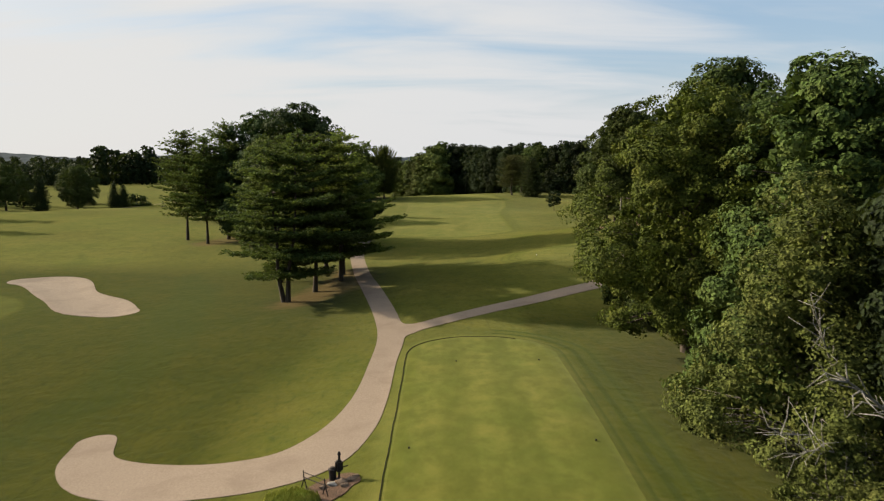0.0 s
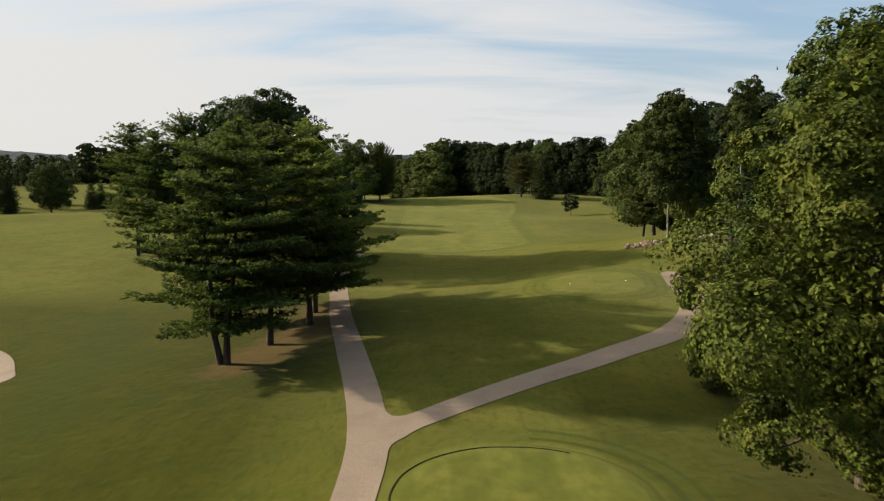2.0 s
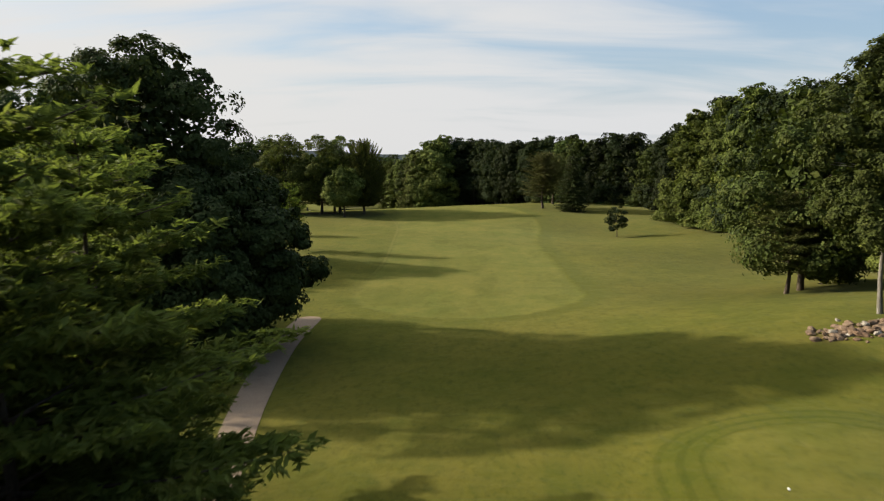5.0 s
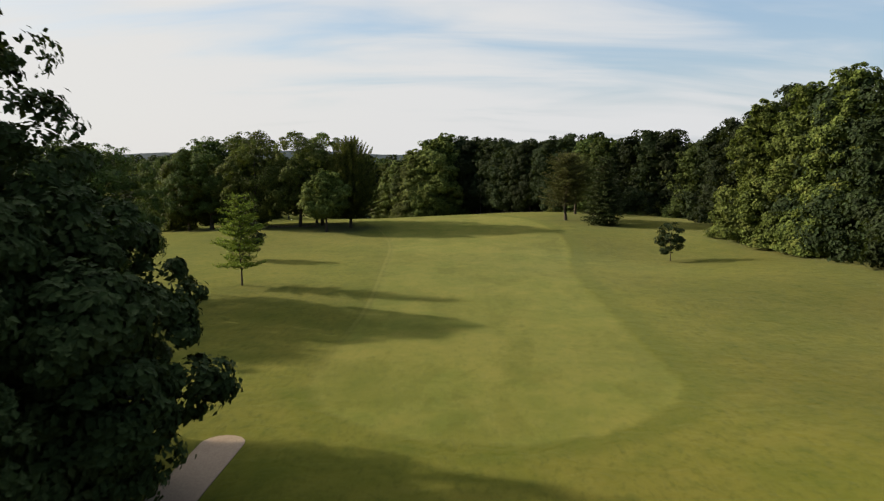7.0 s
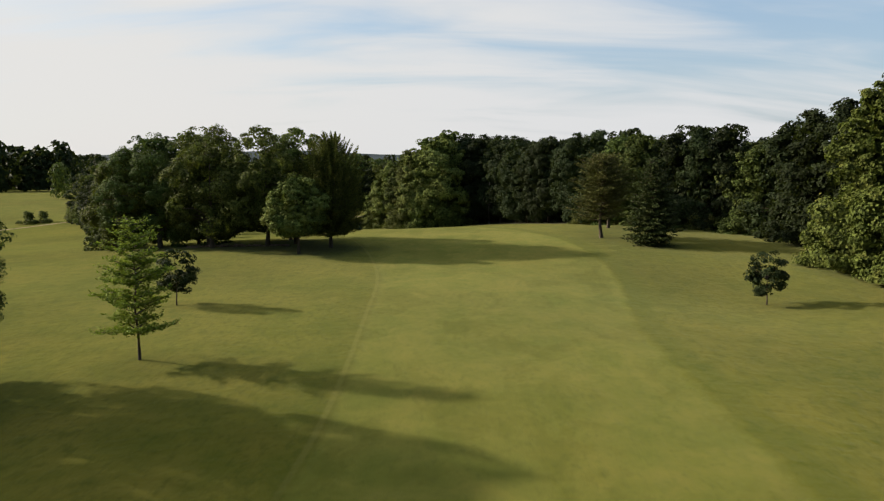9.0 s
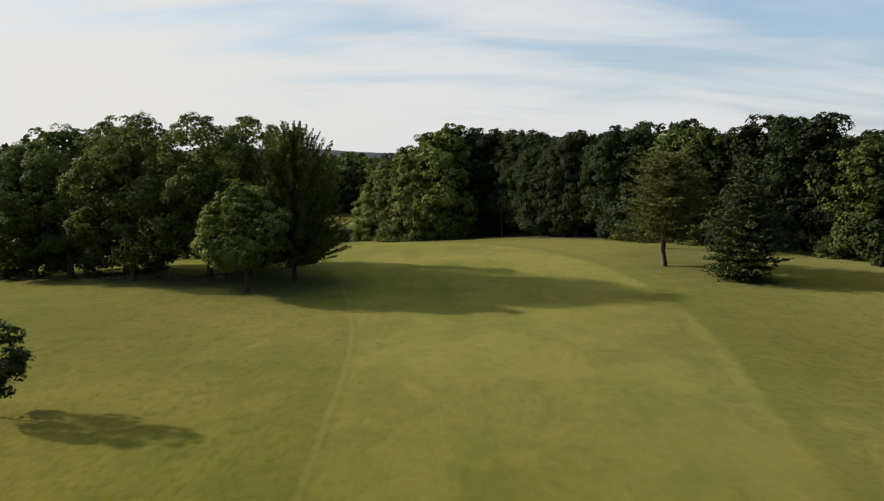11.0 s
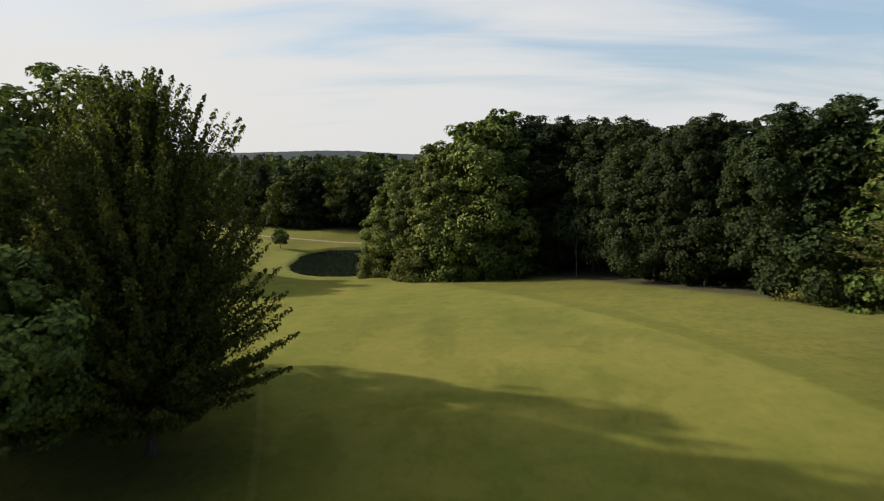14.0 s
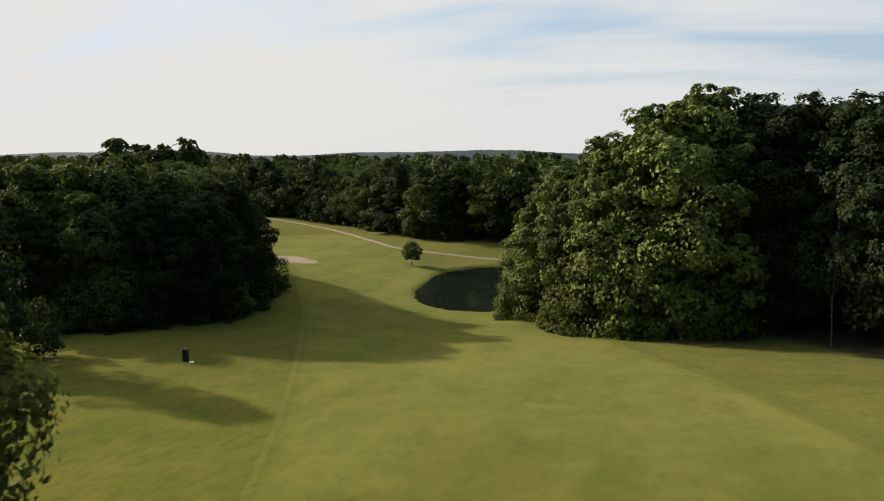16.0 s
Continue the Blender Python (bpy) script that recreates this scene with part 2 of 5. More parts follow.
        c = n.mix(1.0, c, (0.895, 0.875, 0.835, 1), "MULTIPLY")
        relief = n.math("ADD", n.math("MULTIPLY", blade, 0.35), n.math("ADD", fine, n.math("MULTIPLY", tuft, 1.2)))
        lumps = n.noise(pos, 0.62, 2.0, 0.5, 0.8)
        relief = n.math("ADD", relief, n.math("MULTIPLY", lumps, n.math("SUBTRACT", 2.6, n.math("MULTIPLY", cut, 4.6))))
    finish(n, c, 0.95, relief, 0.45, 0.10 if not mown else 0.04, 0.0, sheen=0.05)
    return m


TURF = turf_material("turf")
TEE_TURF = turf_material("tee_turf", True)


def mineral(name, a, b, stain, scale, grain, rough=0.95, strength=0.35, distance=0.03, spec=0.05):
    m, n = material(name)
    pos = n.add("ShaderNodeNewGeometry").outputs["Position"]
    g = n.noise(pos, grain, 5.0, 0.7)
    s = n.noise(pos, scale, 5.0, 0.6, 0.3)
    c = n.mix(n.ramp(g, 0.3, 0.7), (*a, 1), (*b, 1))
    c = n.mix(n.math("MULTIPLY", n.ramp(s, 0.45, 0.75), 0.6), c, (*stain, 1))
    finish(n, c, rough, g, strength, distance, spec)
    return m


ASPHALT = mineral("worn_pink_asphalt", (0.134, 0.101, 0.074), (0.170, 0.132, 0.098), (0.110, 0.082, 0.060), 0.35, 9.0)
SAND = mineral("bunker_sand", (0.138, 0.106, 0.078), (0.176, 0.139, 0.106), (0.116, 0.090, 0.066), 0.3, 5.0, distance=0.06)
# Bare earth made near black: the shade in the cut groove is painted in.
GROOVE_EARTH = mineral("shaded_cut_earth", (0.010, 0.010, 0.005), (0.020, 0.018, 0.008), (0.012, 0.014, 0.005), 0.8, 6.0)
ROCK = mineral("field_stone", (0.075, 0.050, 0.033), (0.150, 0.110, 0.078), (0.115, 0.066, 0.040), 0.25, 3.0, 0.85, 0.6, 0.05)
WHITE_ROCK = mineral("pale_boulder", (0.16, 0.145, 0.12), (0.25, 0.225, 0.195), (0.12, 0.10, 0.08), 0.6, 3.0, 0.85, 0.6, 0.05)
PLASTIC = mineral("dark_green_plastic", (0.012, 0.018, 0.014), (0.022, 0.030, 0.024), (0.03, 0.032, 0.026), 2.0, 20.0, 0.5, 0.1, 0.005)
IRON = mineral("black_iron", (0.012, 0.011, 0.010), (0.025, 0.022, 0.020), (0.045, 0.030, 0.020), 3.0, 30.0, 0.6, 0.2, 0.004)
PAINT = mineral("white_paint", (0.72, 0.72, 0.70), (0.80, 0.80, 0.78), (0.6, 0.58, 0.52), 3.0, 20.0, 0.5, 0.1, 0.004)
# Forest green shifted to blue: the haze of distance is put into it.
HILL = mineral("hazy_forest", (0.014, 0.021, 0.025), (0.022, 0.031, 0.036), (0.017, 0.026, 0.031), 0.01, 0.05, 1.0, 0.6, 4.0)


def pond_material():
    m, n = material("dark_pond_water")
    pos = n.add("ShaderNodeNewGeometry").outputs["Position"]
    ripple = n.noise(n.scaled(pos, (1.0, 0.5, 1.0)), 1.2, 4.0, 0.6)
    finish(n, (0.006, 0.009, 0.006, 1), 0.03, ripple, 0.008, 0.05, 0.5)
    return m


WATER = pond_material()

# ---- terrain ----
# gentle swells: centre x, y, spread, height
HILLS = [
    (-165, 365, 70, -8.88),
    (44, 130, 20, 2.49),
    (-32, 392, 30, -4.74),
    (26, 270, 45, 1.74),
    (-85, 60, 45, -1.95),
    (-4, 345, 30, -2.47),
    (12.5, 82.5, 20, 2.22),
    (-75, 445, 30, -1.93),
    (-100, 380, 30, 1.96),
    (40, 300, 70, 1.21),
    (-22, 47, 14, -1.73),
    (55, 205, 14, 1.69),
    (33, 223, 14, -1.57),
    (-2, 38, 14, 0.82),
    (-110, 235, 14, 0.91),
    (60, 60, 14, 1.01),
    (20, 70, 14, -1.44),
    (55, 150, 14, 1.99),
    (0, 245, 14, -0.86),
    (33, 130, 14, 2.27),
    (-13, 95, 45, -0.59),
    (-70, 200, 30, 0.62),
    (-40, 270, 14, 0.55),
    (6, 77, 14, -1.57),
    (6, 77, 20, 1.44),
]
POND = (-29.3, 392.6, 14.4, 23.2)       # centre and half sizes
POND_Z = -6.6


def smooth(t):
    t = np.clip(t, 0.0, 1.0)
    return t * t * (3 - 2 * t)


def near_line(x, y, line):
    """Distance to a polyline and the width there. line: rows of x, y, half width."""
    best = np.full(np.shape(x), 1e9)
    for (ax, ay, aw), (bx, by, bw) in zip(line, line[1:]):
        dx, dy = bx - ax, by - ay
        t = np.clip(((x - ax) * dx + (y - ay) * dy) / (dx * dx + dy * dy), 0, 1)
        best = np.minimum(best, np.hypot(x - ax - t * dx, y - ay - t * dy) - (aw + t * (bw - aw)))
    return best


def curve_through(pts, steps=6):
    """A smooth line through rows of numbers (Catmull-Rom)."""
    p = [np.array(q, float) for q in pts]
    p = [2 * p[0] - p[1], *p, 2 * p[-1] - p[-2]]
    out = []
    for a, b, c, d in zip(p, p[1:], p[2:], p[3:]):
        for k in range(steps):
            t = k / steps
            out.append(0.5 * (2 * b + (c - a) * t + (2 * a - 5 * b + 4 * c - d) * t * t + (3 * b - a - 3 * c + d) * t ** 3))
    return [tuple(float(v) for v in q) for q in (*out, p[-2])]


def soft_min(a, b, k):
    h = np.clip(0.5 + 0.5 * (b - a) / k, 0, 1)
    return b + (a - b) * h - k * h * (1 - h)


MAIN_PATH = curve_through([(-22.3, 46.6, 1.25), (-21.0, 42.5, 1.65), (-17.6, 39.5, 2.4), (-12.6, 38.1, 2.5), (-8.1, 39.0, 2.5), (-5.9, 43.5, 1.8),
                           (-5.0, 50, 1.3), (-4.75, 58, 1.1), (-4.6, 66, 1.2), (-5.6, 74, 1.2), (-7.7, 84.5, 1.15), (-10.3, 98, 1.1),
                           (-12.0, 109, 1.1), (-14.2, 125, 1.15), (-15.2, 140, 1.3), (-14.7, 151.5, 1.3)])
SIDE_PATH = curve_through([(-3.2, 68.4, 0.8), (-1.2, 70.8, 1.05), (5.6, 77.0, 1.15), (12.4, 82.4, 1.25), (18.2, 87.2, 1.35), (22.3, 92.6, 1.7), (24.4, 98.5, 1.5),
                           (25.2, 103.5, 1.3), (25.6, 108, 1.2), (26.1, 112.4, 1.1)])
FAR_PATH = curve_through([(-125, 478, 0.6), (-98.9, 462, 0.6), (-84.7, 451, 0.6), (-70.7, 436, 0.6), (-59.7, 425, 0.6), (-50.4, 420.5, 0.6), (-41.6, 419.5, 0.6), (-31, 419.5, 0.6), (-10, 420, 0.6), (20, 424, 0.6)])


NEXT_PATH = curve_through([(-206, 312, 0.9), (-186, 330, 0.9), (-172, 346, 0.9), (-158, 364, 0.9), (-142, 386, 0.9), (-122, 400, 0.9)])


def path_distance(x, y):
    return np.minimum(np.minimum(near_line(x, y, FAR_PATH), near_line(x, y, NEXT_PATH)), soft_min(near_line(x, y, MAIN_PATH), near_line(x, y, SIDE_PATH), 2.2))


def bunker_distance(x, y):
    d = near_line(x, y, curve_through([(-58.5, 104.5, 2.2), (-54, 103.5, 4.2), (-47.5, 94.5, 3.4), (-41, 87.0, 4.0), (-36.5, 83.0, 2.6)]))
    far = near_line(x, y, [(-75, 401, 4.0), (-70, 399.5, 2.6)])
    return np.minimum(d, far) + 0.22 * np.sin(x * 0.35 + 1.0) * np.cos(y * 0.3)


def box_distance(x, y, cx, cy, hx, hy, r, turn=0.0):
    c, s = math.cos(turn), math.sin(turn)
    u, v = (x - cx) * c + (y - cy) * s, -(x - cx) * s + (y - cy) * c
    qx, qy = np.abs(u) - hx + r, np.abs(v) - hy + r
    return np.hypot(np.maximum(qx, 0), np.maximum(qy, 0)) + np.minimum(np.maximum(qx, qy), 0) - r


def second_tee(x, y):
    return box_distance(x, y, 16.4, 108.6, 5.2, 6.4, 4.8, -0.15)


def tee_distance(x, y):
    return box_distance(x, y, 3.3, 38.0, 6.2, 27.8, 5.8)


def green_distance(x, y):
    return np.hypot((x + 62) / 1.0, (y - 82) / 1.0) - 13.5


def pond_distance(x, y):
    a = np.arctan2(y - POND[1], x - POND[0])
    r = np.hypot((x - POND[0]) / POND[2], (y - POND[1]) / POND[3])
    return (r - 1 - 0.05 * np.sin(3 * a + 1)) * POND[2]


FAIRWAY = curve_through([(2.0, 164, 13.4), (3.0, 185, 12.5), (3.3, 212, 12.8), (4.9, 242, 15.4), (0.8, 270, 16.2), (-9, 300, 15.5), (-24, 336, 15), (-42, 372, 14), (-62, 405, 13), (-85, 432, 12)])


def fairway_distance(x, y):
    return np.minimum(np.minimum(near_line(x, y, FAIRWAY), green_distance(x, y)), np.minimum(np.maximum(second_tee(x, y), -0.05), tee_distance(x, y) - 0.9))


def ground(x, y, bare=True):
    """The height of the ground."""
    x, y = np.asarray(x, float), np.asarray(y, float)
    z = np.zeros(np.broadcast(x, y).shape)
    for cx, cy, s, h in HILLS:
        z = z + h * np.exp(-((x - cx) ** 2 + (y - cy) ** 2) / (2 * s * s))
    z = z + 0.10 * np.sin(x * 0.11 + 1.3) * np.sin(y * 0.085) + 0.05 * np.sin(x * 0.31) * np.sin(y * 0.27 + 0.7)
    # the country beyond falls away a little
    z = z - 7.0 * smooth((np.hypot(x, y - 180) - 260) / 300)
    # tees are level and stand a little proud
    z = z + 0.12 * smooth((1.6 - tee_distance(x, y)) / 2.4)
    z = z + 0.55 * smooth((5.0 - second_tee(x, y)) / 7.0)
    if bare:
        z = z - 0.5 * smooth((-0.3 - bunker_distance(x, y)) / 2.0)
    pd = pond_distance(x, y)
    z = np.where(pd < 12, z + (POND_Z + 0.35 - z) * smooth((12 - pd) / 12), z)
    z = np.where(pd < 0.6, z - 1.6 * smooth((0.6 - pd) / 2.5), z)
    return z


def height(x, y):
    return float(ground(x, y))


# woodland edges, as lines of x, y
WOOD_EAST_NEAR = [(15, 18), (17, 34), (19, 48), (21, 62), (24, 76), (29, 88), (36, 100), (46, 116), (60, 132), (78, 138)]
WOOD_EAST_FAR = [(80, 148), (64, 156), (57, 170), (55, 188), (55, 212), (57, 236), (58, 256), (54, 274), (44, 286), (34, 296), (26, 307), (18, 319), (12, 332), (5, 346), (-6, 345.5), (-16, 352), (-21, 364), (-15, 385), (-10, 405)]
WOOD_WEST = [(-128, 396), (-112, 372), (-97, 346), (-86, 331), (-74, 327), (-60, 332), (-53, 341), (-54, 355), (-60, 368), (-78, 384), (-100, 400)]
WOOD_NORTH = [(-140, 486), (-105, 474), (-88, 462), (-70, 448), (-55, 436), (-36, 430), (-12, 429), (14, 436)]


def inside(x, y, ring):
    hit = np.zeros(np.shape(x), bool)
    for (ax, ay), (bx, by) in zip(ring, ring[1:] + ring[:1]):
        cross = (ay > y) != (by > y)
        hit ^= cross & (x < (bx - ax) * (y - ay) / ((by - ay) if by != ay else 1e-9) + ax)
    return hit


RINGS = [WOOD_EAST_NEAR + [(200, 140), (200, 18)], WOOD_EAST_FAR + [(40, 430), (220, 430), (220, 150)], WOOD_WEST + [(-118, 408)], WOOD_NORTH + [(60, 620), (-200, 620)]]


def wood_distance(x, y):
    """Signed: negative inside the woods."""
    d = np.full(np.shape(x), 1e9)
    for ring in RINGS:
        e = near_line(x, y, [(a, b, 0.0) for a, b in ring + ring[:1]])
        d = np.minimum(d, np.where(inside(x, y, ring), -e, e))
    return d


def mesh_from(name, verts, faces_flat, counts, mat, smooth_faces=False):
    me = bpy.data.meshes.new(name)
    me.vertices.add(len(verts))
    me.vertices.foreach_set("co", np.asarray(verts, np.float32).ravel())
    me.loops.add(len(faces_flat))
    me.loops.foreach_set("vertex_index", np.asarray(faces_flat, np.int32))
    me.polygons.add(len(counts))
    starts = np.concatenate([[0], np.cumsum(counts)[:-1]]).astype(np.int32)
    me.polygons.foreach_set("loop_start", starts)
    me.polygons.foreach_set("use_smooth", np.full(len(counts), smooth_faces))
    me.update(calc_edges=True)
    me.materials.append(mat)
    return me


def spread(lo, hi, step, far, growth=1.22):
    """Even steps from lo to hi, then ever wider ones out to far on both sides."""
    mid = list(np.arange(lo, hi + step * 0.5, step))
    s, a, left, right = step, 0.0, [], []
    while a < far:
        s *= growth
        a += s
        left.append(lo - a)
        right.append(hi + a)
    return np.array(left[::-1] + mid + right)


def build_ground():
    xs, ys = spread(-120, 90, 1.4, 3600), spread(-10, 470, 1.4, 3600)
    X, Y = np.meshgrid(xs, ys)
    Z = ground(X, Y)
    nx, ny = len(xs), len(ys)
    i = np.arange(nx * ny).reshape(ny, nx)
    quads = np.stack([i[:-1, :-1], i[:-1, 1:], i[1:, 1:], i[1:, :-1]], -1).reshape(-1, 4)
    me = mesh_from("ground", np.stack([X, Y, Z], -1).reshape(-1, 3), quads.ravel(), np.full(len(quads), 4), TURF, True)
    pines = np.minimum(near_line(X, Y, [(-16.6, 82.5, 2.6), (-13.4, 89, 3.2), (-11.8, 98, 3.0), (-13.5, 106, 2.6)]), near_line(X, Y, [(-45, 143, 3.0), (-40, 152, 3.0)]))
    bed = near_line(X, Y, [(-8.2, 33.4, 0.9), (-5.6, 35.2, 1.3)]) + 1.0
    rocks = near_line(X, Y, [(25, 128.2, 0.6), (36, 128.5, 1.5), (48, 129, 1.5)])
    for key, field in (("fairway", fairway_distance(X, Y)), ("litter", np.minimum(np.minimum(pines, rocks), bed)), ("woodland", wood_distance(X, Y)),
                       ("dark_turf", smooth((128 - Y) / 30) * np.where(X > 8, 1.0 * smooth((84 - Y) / 14), 0.18 + 1.25 * smooth((-6 - X) / 14)) + 0.25 * np.sin(X * 0.12 + Y * 0.05) * np.sin(Y * 0.11) + 0.22 * smooth((X - 16) / 10) * smooth((Y - 125) / 25) + 0.08 * smooth((Y - 160) / 30)),
                       ("tracks", np.where((X > 4) & (Y < 80), tee_distance(X, Y), np.where(Y > 92, second_tee(X, Y) * 1.1, -20))),
                       ("swale_band", near_line(X, Y, curve_through([(-31, 42, 1.4), (-28, 48, 2.0), (-26.3, 56, 2.5), (-26.2, 66, 2.8), (-28.5, 80, 3.0), (-31, 93, 2.6), (-36, 106, 1.6)])))):
        me.attributes.new(key, "FLOAT", "POINT").data.foreach_set("value", np.clip(field, -50, 50).astype(np.float32).ravel())
    return tagged(new("ground", me), "rolling mown golf course turf in evening light", "ground", kind="structure")


build_ground()


def region(name, field, x0, x1, y0, y1, step, mat, lift=0.02, depth=0.08, level=None, bowl=0.0, fade=0.0):
    """A sheet that covers field < 0, clipped along the line, laid on the ground, with a skirt at its edge."""
    xs, ys = np.arange(x0, x1 + step, step), np.arange(y0, y1 + step, step)
    X, Y = np.meshgrid(xs, ys)
    F = field(X, Y)
    low = np.minimum(np.minimum(F[:-1, :-1], F[1:, :-1]), np.minimum(F[:-1, 1:], F[1:, 1:]))
    verts, index, flat, counts, rim = [], {}, [], [], {}

    def vert(key, x, y):
        if key not in index:
            index[key] = len(verts)
            verts.append((x, y))
        return index[key]

    for r, c in zip(*np.nonzero(low < 0)):
        ring = []
        corners = [(r, c), (r, c + 1), (r + 1, c + 1), (r + 1, c)]
        for (ra, ca), (rb, cb) in zip(corners, corners[1:] + corners[:1]):
            fa, fb = F[ra, ca], F[rb, cb]
            if fa < 0:
                ring.append((vert((ra, ca), xs[ca], ys[ra]), False))
            if (fa < 0) != (fb < 0):
                t = fa / (fa - fb)
                key = ("e", min((ra, ca), (rb, cb)), max((ra, ca), (rb, cb)))
                ring.append((vert(key, xs[ca] + t * (xs[cb] - xs[ca]), ys[ra] + t * (ys[rb] - ys[ra])), True))
        if len(ring) < 3:
            continue
        flat += [v for v, _ in ring]
        counts.append(len(ring))
        for (a, ea), (b, eb) in zip(ring, ring[1:] + ring[:1]):
            if ea and eb:
                rim[(a, b)] = True
    P = np.array(verts)
    z = ground(P[:, 0], P[:, 1], not bowl) + lift - bowl * smooth(-field(P[:, 0], P[:, 1]) / 2.5) if level is None else np.full(len(P), level)
    if fade:
        z = z - (lift + 0.015) * smooth(1 + field(P[:, 0], P[:, 1]) / fade)
    top = np.column_stack([P, z])
    lower = top - np.array([0, 0, depth])
    n = len(P)
    for a, b in rim:
        flat += [a, a + n, b + n, b]
        counts.append(4)
    return mesh_from(name, np.concatenate([top, lower]), flat, counts, mat)


tagged(new("cart_path", region("cart_path", path_distance, -206, 30, 30, 475, 0.45, ASPHALT, 0.035)), "worn pinkish-grey asphalt cart path with a fork, laid in the turf", "path", kind="structure")
tagged(new("bunker", region("bunker", lambda x, y: bunker_distance(x, y), -66, -28, 72, 116, 0.5, SAND, 0.03, bowl=0.25)), "shallow kidney-shaped sand bunker with pale pink sand", "bunker", kind="structure")
tagged(new("bunker", region("bunker", lambda x, y: bunker_distance(x, y), -84, -64, 390, 410, 0.5, SAND, 0.03, bowl=0.25)), "pale sand bunker beside the distant fairway", "bunker", kind="structure")
tagged(new("tee", region("tee", lambda x, y: box_distance(x, y, 3.3, 38.0, 6.2, 27.8, 5.8), -5, 12, 8, 68, 0.5, TEE_TURF, 0.03, 0.02, fade=0.9)), "long close-mown grass tee with a cut edge", "tee", kind="structure")
tagged(new("tee_edging", region("tee_edging", lambda x, y: np.maximum(np.abs(box_distance(x, y, 3.3, 38.0, 6.2, 27.8, 5.8) - 0.05 + 0.02 * np.sin(y * 0.9 + x) + 0.008 * np.sin(y * 3.1)) - 0.024, x - 6.5), -4, 8, 8, 68, 0.034, GROOVE_EARTH, 0.035)),
       "narrow earth strip round the tee, painted dark for its groove's shade", "edging", kind="structure")
MULCH = mineral("bark_mulch", (0.045, 0.028, 0.018), (0.105, 0.066, 0.044), (0.060, 0.034, 0.020), 1.2, 11.0, distance=0.08)


def bed_distance(x, y):
    return near_line(x, y, [(-8.0, 33.3, 0.9), (-6.2, 34.5, 1.2), (-5.0, 36.0, 0.9)]) + 0.12 * np.sin(x * 3.0) * np.sin(y * 2.6)


tagged(new("planting_bed", region("planting_bed", bed_distance, -11, -2, 31, 39, 0.12, MULCH, 0.05)), "small bed of brown bark mulch beside the cart path", "planting bed", kind="structure")
tagged(new("water", region("water", lambda x, y: pond_distance(x, y) - 0.3, -52, -10, 364, 424, 0.8, WATER, 0, 0.02, POND_Z)), "dark still pond reflecting the trees", "pond", kind="structure")

# ---- trees ----
rng = np.random.default_rng(7)


def unit(v):
    return v / np.maximum(np.linalg.norm(v, axis=-1, keepdims=True), 1e-9)


def leaf_quads(centres, normals, along, length, width):
    """Diamond leaves: four corners each, slightly bent."""
    u = unit(along - normals * (along * normals).sum(1, keepdims=True))
    v = np.cross(normals, u)
    L, W = length[:, None], width[:, None]
    return np.stack([centres - u * L * 0.5, centres + v * W * 0.5 - u * L * 0.05 + normals * W * 0.12, centres + u * L * 0.5 - normals * L * 0.06, centres - v * W * 0.5 - u * L * 0.05 + normals * W * 0.12], 1)


def quads_mesh(name, quads, mat):
    n = len(quads)
    return mesh_from(name, quads.reshape(-1, 3), np.arange(4 * n), np.full(n, 4), mat)


class Tubes:
    """Tapered round limbs gathered into one mesh."""

    def __init__(self):
        self.v, self.f, self.c = [], [], []

    def add(self, pts, radii, sides=6):
        pts = [Vector(p) for p in pts]
        base = len(self.v)
        for k, p in enumerate(pts):
            way = (pts[min(k + 1, len(pts) - 1)] - pts[max(k - 1, 0)]).normalized()
            side = way.cross(Vector((0.31, 0.95, 0.08))).normalized()
            other = way.cross(side)
            for s in range(sides):
                a = 2 * math.pi * s / sides
                self.v.append(tuple(p + (side * math.cos(a) + other * math.sin(a)) * radii[k]))
        for k in range(len(pts) - 1):
            for s in range(sides):
                a, b = base + k * sides + s, base + k * sides + (s + 1) % sides
                self.f += [a, b, b + sides, a + sides]
                self.c.append(4)
        self.f += [base + (len(pts) - 1) * sides + s for s in range(sides)]
        self.c.append(sides)

    def mesh(self, name, mat):
        return mesh_from(name, self.v, self.f, self.c, mat, True)


def profile(shape, u):
    """The crown's half width, 0 to 1, by the height u in it."""
    if shape == "round":
        return np.sqrt(np.clip(1 - (2 * u - 0.9) ** 2 / 1.22, 0, 1))
    if shape == "dome":       # wide and low, drooping to the ground
        return np.clip(1.05 - 0.34 * u ** 2 - 0.32 * u ** 8, 0, 1) * smooth(u * 5 + 0.45)
    if shape == "tuft":       # a small crown on a tall stem
        return np.sqrt(np.clip(1 - (2 * u - 1) ** 2, 0, 1)) * (0.75 + 0.25 * np.sin(u * 9))
    if shape == "edge":       # tall, leafy down to the ground on the open side
        return np.clip(1 - 0.75 * u ** 3, 0, 1) * (0.8 + 0.2 * np.sin(u * 7 + 1))
    return np.ones_like(u)


